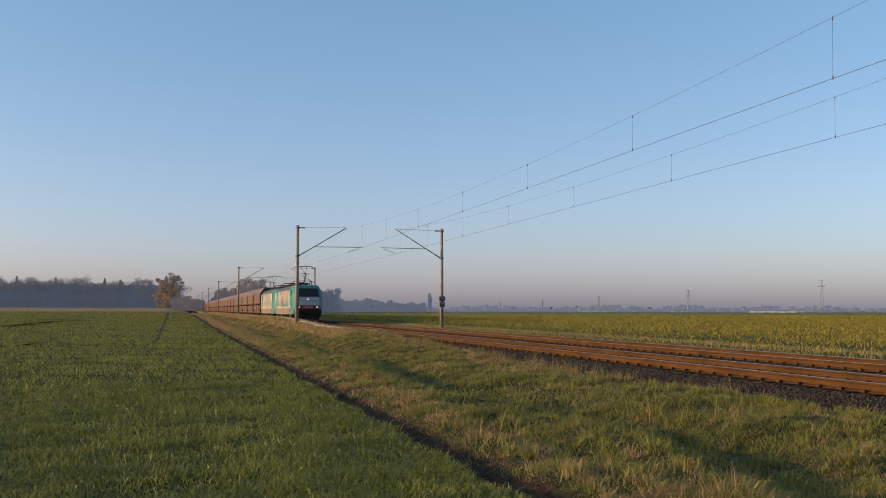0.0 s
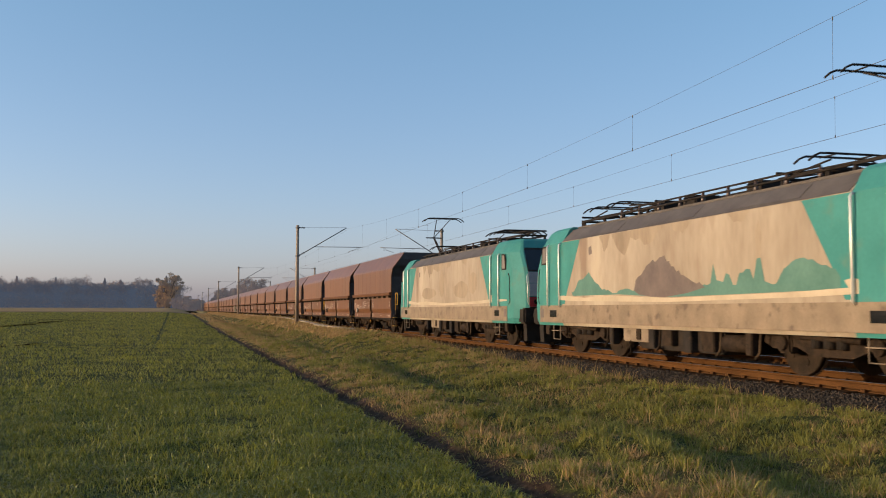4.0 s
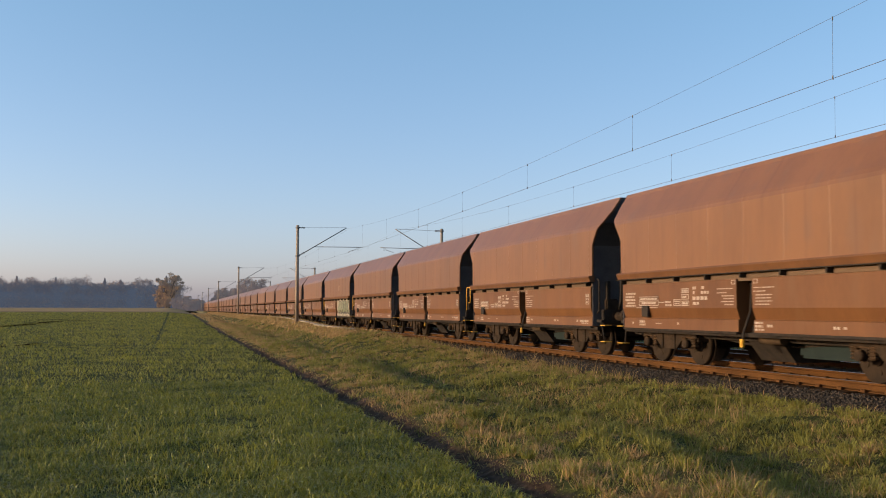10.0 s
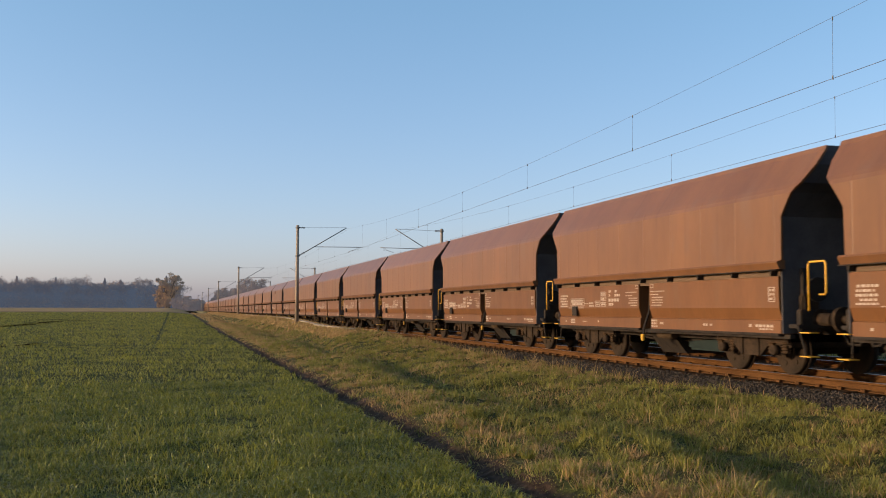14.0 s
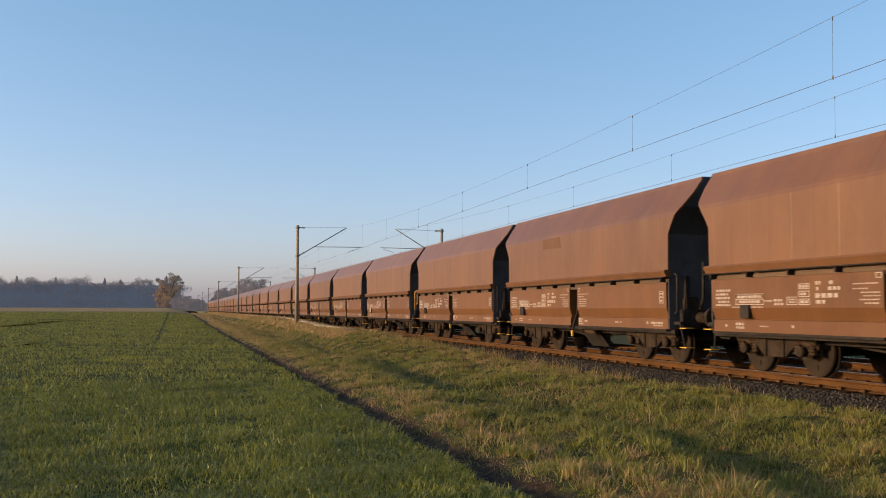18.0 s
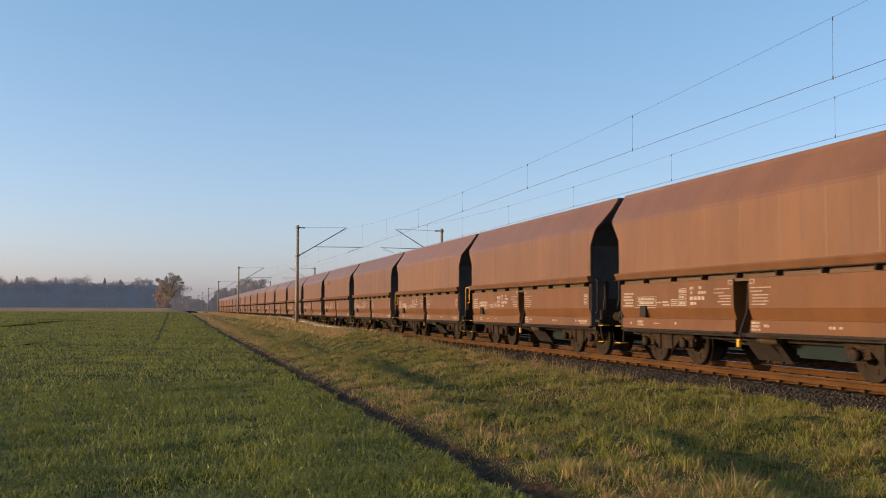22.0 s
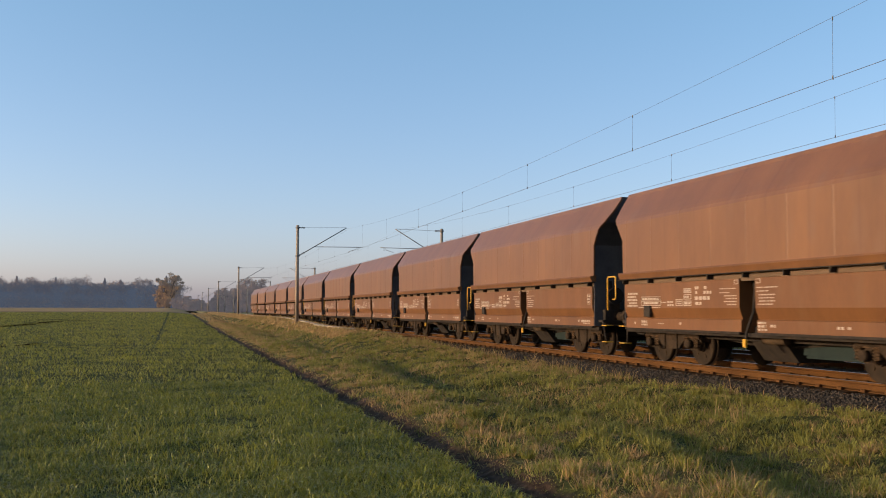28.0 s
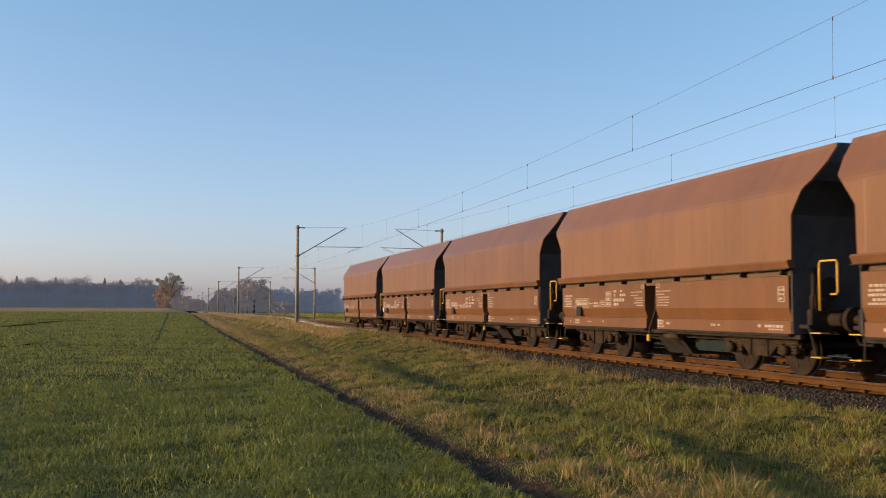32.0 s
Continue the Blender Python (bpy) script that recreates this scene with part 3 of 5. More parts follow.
def wagon_bogie(parent, y, first=None):
    b = B()
    for s in (-1, 1):
        out = [(-1.26, .58), (-1.22, .70), (-.62, .76), (.62, .76), (1.22, .70), (1.26, .58), (.95, .63), (.66, .60), (.34, .34), (-.34, .34), (-.66, .60), (-.95, .63)]
        plate(b, out, s * 1.02, s * 1.10)
        for e in (-.28, .28):
            box(b, s * 1.10 - .03, s * 1.10 + .05, e - .04, e + .04, .34, .76)
    box(b, -1.08, 1.08, -.22, .22, .50, .74, .02)
    for e in (-1.22, 1.22):
        box(b, -1.06, 1.06, e - .05, e + .05, .52, .62)
    bg = part("bogie", b, BOGIE, parent, "oily two-axle freight bogie", at=(0, y, 0))
    for e in (-.9, .9):
        wheelset(bg, .46, (0, e, .46))
        for s in (-1, 1):
            c = B()
            box(c, s * 1.00 - .09, s * 1.00 + .11 * s + .09, e - .13, e + .13, .34, .60, .03)
            rod(c, (s * 1.10, e, .47), (s * 1.22, e, .47), .095, 12)
            part("axle_box", c, BOGIE, bg)
            c = B()
            box(c, s * 1.06 - .03, s * 1.06 + .03, e - .25, e + .25, .60, .64)
            for e2 in (e - .22, e + .22):
                rings = [[c.verts.new((s * 1.06 + math.cos(q * 1.0472) * r, e2 + math.sin(q * 1.0472) * r, .40 + .028 * k)) for q in range(6)] for k, r in enumerate((.07, .10, .07, .10, .07, .10, .07, .10, .07))]
                for r0, r1 in zip(rings, rings[1:]):
                    for q in range(6):
                        c.faces.new((r0[q], r0[(q + 1) % 6], r1[(q + 1) % 6], r1[q]))
                c.faces.new(rings[0][::-1]), c.faces.new(rings[-1])
            part("suspension", c, RUSTY, bg)
    for s in (-1, 1):
        part("brake_shoe", box(B(), s * .70, s * .80, -.42, -.30, .30, .62), GRIME, bg)
    return bg


def buffers(parent, y, s, mat, z=1.06, length=.62, head=None):
    for x in (-.875, .875):
        b = rod(B(), (x, y, z), (x, y + s * length * .6, z), .12, 12)
        rod(b, (x, y + s * length * .5, z), (x, y + s * (length - .04), z), .08, 12)
        rod(b, (x, y - s * .03, z), (x, y + s * .03, z), .19, 12)
        bf = part("buffer", b, mat, parent)
        c = rod(B(), (x, y + s * (length - .05), z), (x, y + s * length, z), .225, 18)
        part("buffer_head", c, head or GRIME, bf)
    b = rod(B(), (0, y, z - .04), (0, y + s * .35, z - .06), .06, 8)
    rod(b, (0, y + s * .33, z - .06), (0, y + s * .60, z - .25), .04, 8)
    box(b, -.09, .09, y - .05 * s - .05, y - .05 * s + .05, z - .15, z + .08)
    part("coupling_hook", b, GRIME, parent)


# ---- hopper wagon: 12.54 m over the buffers, y towards its tail ----
def build_wagon(railing):
    w = hub("hopper_wagon", pose(XC, 0, 0), "rust-brown bogie hopper wagon with sloped roof shoulders and white stencilling", "freight wagon", "coal hopper wagons of the train")
    HB = 5.39
    # outline of the wall and its roof shoulder, and how far each height reaches past the end wall
    shell = [(1.50, 1.98, 0.0), (1.50, 2.95, .02), (1.50, 3.12, .14), (1.50, 3.36, .33), (1.475, 3.44, .42), (1.43, 3.52, .52), (1.20, 3.84, .66), (1.02, 4.10, .68), (.985, 4.19, .68)]
    for s in (-1, 1):
        b = B()
        n = len(shell)
        inner = [[b.verts.new((s * (x - .045), e * (HB + q), z - .0135 * (z > 3.4))) for x, z, q in shell] for e in (-1, 1)]
        # outer skin: sheets that dish slightly between upright welds
        outer = []
        stops = [-HB] + [1.3 * k + o for k in range(-4, 5) for o in (-.03, 0, .03) if abs(1.3 * k + o) < HB - .1] + [HB]
        for y in stops:
            weld = .005 if abs(y / 1.3 - round(y / 1.3)) < .001 else 0.0
            outer.append([b.verts.new((s * (x + weld * (z < 3.5)), y + (q if y == HB else -q if y == -HB else 0), z)) for x, z, q in shell])
        for i in range(n - 1):
            b.faces.new((inner[0][i], inner[0][i + 1], inner[1][i + 1], inner[1][i]))
            for r0, r1 in zip(outer, outer[1:]):
                b.faces.new((r0[i], r0[i + 1], r1[i + 1], r1[i]))
            for e, r in ((0, outer[0]), (1, outer[-1])):
                b.faces.new((r[i], r[i + 1], inner[e][i + 1], inner[e][i]))
        for i in (0, n - 1):
            for r0, r1 in zip(outer, outer[1:]):
                b.faces.new((r0[i], r1[i], inner[0][i]))
            b.faces.new((outer[-1][i], inner[1][i], inner[0][i]))
        part("hopper_side", b, WAGON, w)
        part("ledge_beam", prism(B(), [(s * 1.44, 1.98), (s * 1.57, 1.98), (s * 1.62, 2.10), (s * 1.60, 2.135), (s * 1.44, 2.145)], -HB - .04, HB + .04), LEDGE, w, "grimy dark brown ledge beam")
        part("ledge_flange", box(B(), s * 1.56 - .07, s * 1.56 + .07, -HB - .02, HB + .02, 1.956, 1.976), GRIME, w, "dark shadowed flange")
        part("door_rail", box(B(), s * 1.43 - .03, s * 1.43 + .03, -5.30, 5.30, 1.80, 1.955), RAILGREY, w, "grey-brown hinge rail above the flaps")
        br = None
        for i in range(9):
            y = -5.2 + 10.4 * i / 8
            if br is None:
                br = part("bracket", plate(B(), [(-.034, 1.952), (.034, 1.952), (.008, 1.86), (-.008, 1.86)], s * 1.46, s * 1.60), GRIME, w, at=(0, y, 0))
            else:
                share("bracket", br, w, (0, y, 0))
        # two discharge doors a side: upright above, kicked in below
        for y0, y1 in ((-5.30, -.27), (.27, 5.30)):
            d = [(s * 1.40, 1.80), (s * 1.47, 1.855), (s * 1.50, 1.845), (s * 1.50, 1.27), (s * 1.43, 1.05), (s * 1.465, 1.03), (s * 1.465, .80), (s * 1.42, .78), (s * 1.04, .80), (s * 1.04, 1.79)]
            dd = part("discharge_door", prism(B(), d, y0, y1), WAGON_LOW, w, "brown discharge flap with a kicked-in foot")
            part("door_rim", box(B(), s * 1.465 - .04, s * 1.465 + .04, y0 + .02, y1 - .02, .755, .80), GRIME, dd)
        part("door_pillar", box(B(), s * .98 - .06, s * .98 + .06, -.27, .27, .74, 1.93, .01), SOOT, w, "dark recess between the flaps")
        part("lever", path(B(), [(s * 1.38, -.10, 1.75), (s * 1.40, -.06, 1.2), (s * 1.46, .10, .80), (s * 1.46, .14, .52)], .03), GRIME, w)
        part("lever_grip", box(B(), s * 1.48 - .03, s * 1.48 + .03, .08, .18, .50, .66, .01), YELLOW, w, "yellow lever grip")
        # stencilling: bars of small writing and framed tables
        rng = random.Random(11)
        upper, foot = s * 1.503, s * 1.468

        def bars(b, x, y0, y1, z, h, lo=.04, hi=.13, gap=.03):
            y = y1
            while y > y0 + .02:
                q = min(rng.uniform(lo, hi), y - y0)
                box(b, x - .003, x + .003, y - q, y, z - h / 2, z + h / 2)
                y -= q + rng.uniform(gap * .7, gap * 1.4)

        def outline(b, x, y0, y1, z0, z1, t=.014):
            for q in ((y0, y1, z0, z0 + t), (y0, y1, z1 - t, z1), (y0, y0 + t, z0 + t, z1 - t), (y1 - t, y1, z0 + t, z1 - t)):
                box(b, x - .003, x + .003, *q)
        for nm, x, frames, rows in ((
                ("stencil_block", upper, (), ((4.62, 5.12, 1.62, .045), (4.70, 5.14, 1.545, .04), (4.62, 5.15, 1.47, .045), (4.66, 5.05, 1.395, .04), (4.62, 5.15, 1.33, .035))),
                ("stencil_table", upper, ((3.47, 4.42, 1.33, 1.54), (3.47, 4.42, 1.43, 1.545)), ((3.55, 4.36, 1.485, .05), (3.55, 4.3, 1.39, .05), (3.22, 3.45, 1.40, .025), (3.5, 4.55, 1.285, .02))),
                ("stencil_wagon", upper, ((2.47, 2.77, 1.32, 1.47),), ((2.86, 3.16, 1.41, .04), (2.86, 3.14, 1.34, .045), (2.53, 2.72, 1.42, .03), (2.53, 2.70, 1.37, .03))),
                ("stencil_load", upper, ((2.11, 2.42, 1.60, 1.70), (2.11, 2.42, 1.46, 1.57), (2.11, 2.42, 1.32, 1.43)), ((2.16, 2.38, 1.65, .05), (2.16, 2.38, 1.515, .045), (2.16, 2.38, 1.375, .05))),
                ("stencil_number", upper, (), ((1.80, 1.94, 1.70, .06), (1.42, 1.58, 1.70, .06), (1.82, 1.92, 1.60, .06), (1.26, 1.60, 1.60, .06), (1.36, 1.95, 1.48, .075), (1.70, 1.93, 1.37, .06))),
                ("stencil_notice", upper, ((.30, .44, 1.74, 1.83),), ((.36, .98, 1.66, .02), (.62, .98, 1.58, .02), (.36, .80, 1.515, .022), (.36, .74, 1.46, .022), (.36, .82, 1.40, .022), (.36, .70, 1.34, .025))),
                ("stencil_notice", upper, ((-.46, -.32, 1.74, 1.83),), ((-1.0, -.32, 1.66, .02), (-.70, -.32, 1.59, .02), (-.92, -.40, 1.52, .025), (-.88, -.40, 1.46, .022), (-.92, -.40, 1.40, .022), (-.86, -.36, 1.34, .022))),
                ("stencil_mark", upper, ((-5.18, -4.98, 1.38, 1.66),), ((-5.15, -5.01, 1.60, .04), (-5.15, -5.01, 1.52, .04), (-5.15, -5.01, 1.44, .04))),
                ("stencil_foot", foot, (), ((-.60, -.30, .985, .04), (-.56, -.30, .92, .045), (-.60, -.30, .855, .035), (-.86, -.70, .93, .05))),
                ("stencil_foot", foot, (), ((-5.10, -4.50, .93, .05), (-5.10, -4.62, .87, .03), (-4.36, -4.28, .93, .06), (-2.75, -2.60, .925, .05), (-2.95, -2.85, .925, .04))),
                ("stencil_foot", foot, (), ((4.20, 4.48, .955, .05), (4.20, 4.48, .885, .04), (3.40, 3.66, .92, .025), (4.80, 4.86, .92, .05), (2.62, 2.68, .93, .05)))) if s < 0 else ()):
            b = B()
            for f in frames:
                outline(b, x, *f)
            for y0, y1, z, h in rows:
                bars(b, x, y0, y1, z, h, .03 + h * .3, .05 + h * 1.2, .018 + h * .25)
            tagged(part(nm, b, WHITE, w), kind="stuff")
        part("placard_holder", box(B(), s * 1.52 - .03, s * 1.52 + .03, 3.92, 4.22, 1.07, 1.33, .006), GRIME, w, "small dark label frame")
    part("coal_bed", box(B(), -1.1, 1.1, -HB + .1, HB - .1, 3.2, 3.75), COAL, w, "coal load below the rim")
    for s in (-1, 1):
        b = B()
        prev = None
        for x, z, q in [(1.50, .80, 0.0)] + shell:
            pair = [b.verts.new((k * (x - .03), s * (HB + q - .02), z)) for k in (-1, 1)]
            if prev:
                b.faces.new((prev[0], prev[1], pair[1], pair[0]))
            prev = pair
        back = bmesh.ops.extrude_face_region(b, geom=list(b.faces))
        bmesh.ops.translate(b, verts=[v for v in back["geom"] if isinstance(v, bmesh.types.BMVert)], vec=(0, -s * .03, 0))
        part("end_wall", b, SOOT, w, "coal-black flared end wall")
        # sloped hopper foot under the end wall
        b = B()
        box(b, -1.25, 1.25, s * 4.6 - .5, s * 4.6 + .5, .85, 1.95)
        part("hopper_foot", b, SOOT, w)
        for x in (-1.05, 1.05):
            part("end_post", box(B(), x - .05, x + .05, s * 5.42 - .05, s * 5.42 + .05, .95, 2.0, .008), GRIME, w)
        part("end_platform", box(B(), -1.38, 1.38, s * 5.55 - .14, s * 5.55 + .14, .90, .97, .01), GRIME, w)
        part("headstock", box(B(), -1.30, 1.30, s * 5.60 - .07, s * 5.60 + .07, .86, 1.24, .015), GRIME, w)
        buffers(w, s * 5.65, s, BOGIE, head=BOGIE)
        for x in (-1, 1):
            st = B()
            box(st, x * 1.42 - .10, x * 1.42 + .10, (-6.06 if s < 0 else 5.47) - .14, (-6.06 if s < 0 else 5.47) + .14, .40, .42)
            part("step", st, YELLOW, w, "yellow-edged step tread")
            st = B()
            box(st, x * 1.42 - .10, x * 1.42 + .10, (-6.06 if s < 0 else 5.47) - .14, (-6.06 if s < 0 else 5.47) + .14, .82, .84)
            part("step", st, YELLOW, w, "yellow-edged step tread")
            part("step_hanger", path(B(), [(x * 1.40, -5.94 if s < 0 else 5.40, .41), (x * 1.36, -5.66 if s < 0 else 5.40, .95)], .022), GRIME, w)
            part("hose", path(B(), [(x * .45, s * 5.66, .9), (x * .45, s * 5.85, .62), (x * .40, s * 6.1, .60), (x * .38, s * 6.22, .8)], .028), GRIME, w)
        part("brake_valve", box(B(), -1.15, -.8, s * 5.46 - .08, s * 5.46 + .08, 1.18, 1.52, .03), BOGIE, w)
    if railing:
        for x in (-1, 1):
            r = [(x * 1.40, -6.04, 1.22), (x * 1.40, -6.04, 2.03), (x * 1.40, -6.08, 2.08), (x * 1.40, -6.48, 2.08), (x * 1.40, -6.52, 2.03), (x * 1.40, -6.52, 1.54), (x * 1.40, -6.48, 1.50), (x * 1.40, -6.34, 1.50)]
            part("handrail", path(B(), r, .019, 8), YELLOW, w, "yellow tubular handrail")
        part("hand_wheel", rod(B(), (-1.1, -5.86, 1.60), (-1.1, -5.90, 1.60), .22, 16), GRIME, w)
    else:
        for x in (-1, 1):
            part("grab_bar", path(B(), [(x * 1.40, -5.50, 1.15), (x * 1.40, -5.62, 1.2), (x * 1.40, -5.62, 2.0), (x * 1.40, -5.50, 2.05)], .022, 6), GRIME, w)
            part("vent_pipe", path(B(), [(x * .8, -5.55, 1.2), (x * .85, -5.8, 1.5), (x * .85, -5.82, 2.3)], .035, 6), GRIME, w)
    b = B()
    for s in (-1, 1):
        box(b, s * .55 - .09, s * .55 + .09, -5.55, 5.55, .78, 1.02)
        box(b, s * 1.33 - .05, s * 1.33 + .05, -5.45, 5.45, .70, .78)
    for y in (-2.4, -1.2, 0, 1.2, 2.4):
        box(b, -1.3, 1.3, y - .06, y + .06, .74, .92)
    part("underframe", b, GRIME, w)
    part("chute", prism(B(), [(-1.25, 1.9), (1.25, 1.9), (.9, .60), (-.9, .60)], -4.1, 4.1), GRIME, w, "dark discharge chute")
    for s in (-1, 1):
        part("brake_cylinder", rod(B(), (s * 1.05, -.62, .66), (s * 1.05, .10, .66), .10, 12), DUSTY, w, "dusty brown brake cylinder")
        part("brake_rigging", path(B(), [(s * .6, -2.5, .66), (s * .6, -.4, .52), (s * .6, 1.3, .52), (s * .6, 2.4, .62)], .03, 6), GRIME, w)
    part("equipment_tank", box(B(), -.62, .62, -2.40, -.45, .31, .72, .06), GREENBOX, w, "dark green equipment tank")
    part("discharge_foot", prism(B(), [(-.95, .78), (.95, .78), (.50, .20), (-.50, .20)], -.20, .95), GRIME, w, "sooty discharge funnel")
    for y in (-3.75, 3.75):
        wagon_bogie(w, y)
    return w


WAGONS = []
wagon_a, wagon_b = build_wagon(True), build_wagon(False)
N_WAGONS = 48
NO_RAIL = {1, 3, 6, 8, 10, 20, 21, 22, 24, 26, 28, 31, 32, 33, 40}
free = [wagon_a, wagon_b]
for k in range(N_WAGONS):
    src = wagon_b if k in NO_RAIL else wagon_a
    if src in free:
        free.remove(src)
        WAGONS.append(src)
    else:
        WAGONS.append(copy_thing(src, pose(XC, 0, 0)))


# marks that single wagons carry
def marks():
    def stroke(b, pts, w, x):
        for (y0, z0), (y1, z1) in zip(pts, pts[1:]):
            d = Vector((0, y1 - y0, z1 - z0))
            k = Vector((0, -d.z, d.y)).normalized() * w / 2
            a, c = Vector((x, y0, z0)), Vector((x, y1, z1))
            q = [b.verts.new(v + o) for o in (Vector((0, 0, 0)), Vector((.004, 0, 0))) for v in (a - k, a + k, c + k, c - k)]
            b.faces.new(q[:4]), b.faces.new(q[4:][::-1])
            for i in range(4):
                b.faces.new((q[i], q[(i + 1) % 4], q[4 + (i + 1) % 4], q[4 + i]))
    w = WAGONS[11]
    tagged(w, "rust-brown hopper wagon with a pale green graffiti piece on one flap")
    def flap_x(z):
        """How far out the flap stands at a height."""
        return float(np.interp(z, [.78, 1.03, 1.05, 1.27, 1.86, 1.87, 1.95], [1.467, 1.467, 1.432, 1.502, 1.502, 1.462, 1.462]))

    def sprayed(name, polys, lift, mat_, label):
        """Paint that follows the folds of the flap."""
        b = B()
        for pts in polys:
            b.faces.new([b.verts.new((0, y, z)) for y, z in pts])
        for z in (1.03, 1.05, 1.27, 1.86, 1.87):
            bmesh.ops.bisect_plane(b, geom=list(b.verts) + list(b.edges) + list(b.faces), plane_co=(0, 0, z), plane_no=(0, 0, 1))
        for v in b.verts:
            v.co.x = -flap_x(v.co.z) - lift
        film = bmesh.ops.extrude_face_region(b, geom=list(b.faces))
        bmesh.ops.translate(b, verts=[v for v in film["geom"] if isinstance(v, bmesh.types.BMVert)], vec=(.003, 0, 0))
        return part(name, b, mat_, w, label)

    def ribbon(pts, width):
        out = []
        for (y0, z0), (y1, z1) in zip(pts, pts[1:]):
            d = Vector((y1 - y0, z1 - z0))
            k = Vector((-d.y, d.x)).normalized() * width / 2
            e = d.normalized() * width * .3
            out.append([(y0 - e.x - k.x, z0 - e.y - k.y), (y0 - e.x + k.x, z0 - e.y + k.y), (y1 + e.x + k.x, z1 + e.y + k.y), (y1 + e.x - k.x, z1 + e.y - k.y)])
        return out
    wash = [(-.62, .79), (-.50, 1.10), (-.66, 1.40), (-.55, 1.70), (-.75, 1.94), (-2.2, 1.95), (-5.27, 1.95), (-5.29, 1.4), (-5.29, .79)]
    sprayed("graffiti_ground", [wash], .002, GRAFF, "pale sprayed ground")
    # four fat letters: outline in a unit box, then its place along the flap and its height
    fat = [([(0, .05), (.1, .5), (.22, .55), (.36, 1), (.8, .97), (1, 0), (.7, 0), (.66, .2), (.42, .2), (.38, -.03)], -.86, 1.42, 1.02, .78),
           ([(.02, .12), (.5, .2), (.05, .5), (.12, .85), (.5, 1.02), (.95, .95), (1, .72), (.6, .66), (1.02, .4), (.9, .05), (.4, -.04)], -2.22, 1.12, 1.03, .80),
           ([(0, .4), (.1, .8), (.45, 1.03), (.85, .9), (1.05, .5), (.8, .08), (.35, .0)], -3.14, .92, 1.04, .80),
           ([(0, .0), (.05, .95), (.3, .98), (.38, .66), (.7, 1.04), (1.0, 1.0), (.62, .55), (1.05, .0), (.75, -.03), (.42, .3), (.36, -.02)], -3.86, 1.36, 1.02, .79)]
    for k, (pts, y0, wd, z0, ht) in enumerate(fat):
        poly = [(y0 - u * wd, z0 + v * ht) for u, v in pts]
        sprayed("graffiti_letter", [poly], .004 + .0012 * k, GRAFF_G, "sage green sprayed letter")
        sprayed("graffiti_outline", ribbon(poly + poly[:1], .062), .010 + .0012 * k, GRAFF_K, "dark sprayed outline")
        drop = [(y - .05, z - .05) for y, z in poly[len(poly) // 2:]]
        sprayed("graffiti_shadow", ribbon(drop, .09), .003, GRAFF_K, "dark sprayed drop edge")
    inner = [[(-1.45, 1.52), (-1.58, 1.66), (-1.66, 1.50)], [(-2.55, 1.62), (-2.85, 1.66)], [(-2.45, 1.28), (-2.85, 1.24)], [(-3.42, 1.30), (-3.50, 1.56), (-3.72, 1.58), (-3.80, 1.36), (-3.62, 1.24)], [(-4.35, 1.30), (-4.5, 1.52)]]
    sprayed("graffiti_outline", [q for line in inner for q in ribbon(line, .04)], .016, GRAFF_K, "dark sprayed inner line")
    low = [(-.9, 1.0), (-1.0, .86), (-1.35, .84), (-1.5, .98), (-2.3, .97), (-2.5, .85), (-2.9, .84), (-3.05, .97), (-3.9, .96), (-4.1, .84), (-4.6, .86), (-4.75, .98)]
    sprayed("graffiti_outline", ribbon(low, .035), .005, GRAFF_K, "dark sprayed outline")
    b = B()
    stroke(b, [(-1.0, 2.62), (-1.10, 2.82), (-1.22, 2.86), (-1.30, 2.70), (-1.12, 2.66), (-1.42, 2.56), (-1.52, 2.74), (-1.08, 2.52), (-.92, 2.74), (-1.2, 2.90), (-1.38, 2.80)], .03, -1.514)
    tagged(part("tag_scribble", b, WHITE, w, "thin white sprayed scribble"), kind="stuff")
    for y0, y1, h in ((-2.35, -2.0, 2.30), (-4.3, -3.1, 2.24)):
        rim = [(y0 + (y1 - y0) * i / 10, 2.15 + (h - 2.15) * math.sin(math.pi * i / 10) * (.6 + .4 * math.sin(i * 2.1) ** 2)) for i in range(11)]
        part("overspray", plate(B(), rim, -1.511, -1.506), FAINT, w, "pale overspray above the ledge")
    w = WAGONS[12]
    tagged(w, "rust-brown hopper wagon with faint white scrawl on one flap")
    b = B()
    rnd = random.Random(5)
    for i in range(7):
        y = -1.1 - i * .55
        stroke(b, [(y + rnd.uniform(-.2, .2), 1.3 + rnd.random() * .3), (y - rnd.random() * .3, 1.6 + rnd.random() * .25), (y - .1 - rnd.random() * .4, 1.75 + rnd.random() * .1), (y - rnd.random() * .5, 1.4 + rnd.random() * .2)], .014, -1.506)
    tagged(part("tag_scribble", b, FAINT, w, "faint white scrawl"), kind="stuff")
    b = B()
    stroke(b, [(-3.02, 1.76), (-3.06, 1.60), (-3.22, 1.70), (-3.20, 1.52), (-3.36, 1.72), (-3.46, 1.56), (-3.42, 1.76)], .06, -1.506)
    part("tag_scribble", b, WHITE, WAGONS[2], "small white scrawl")
    for k, (y0, y1, z0, z1) in {0: (3.95, 4.19, 1.10, 1.31), 23: (3.95, 4.19, 1.10, 1.31), 24: (3.68, 3.90, 1.09, 1.24), 2: (2.46, 2.72, .84, .98), 5: (2.44, 2.70, .84, .98), 10: (2.46, 2.72, .84, .98), 25: (2.46, 2.72, .82, .98), 46: (4.75, 5.05, 1.12, 1.34)}.items():
        x = -1.555 if z0 > 1.05 else -1.470
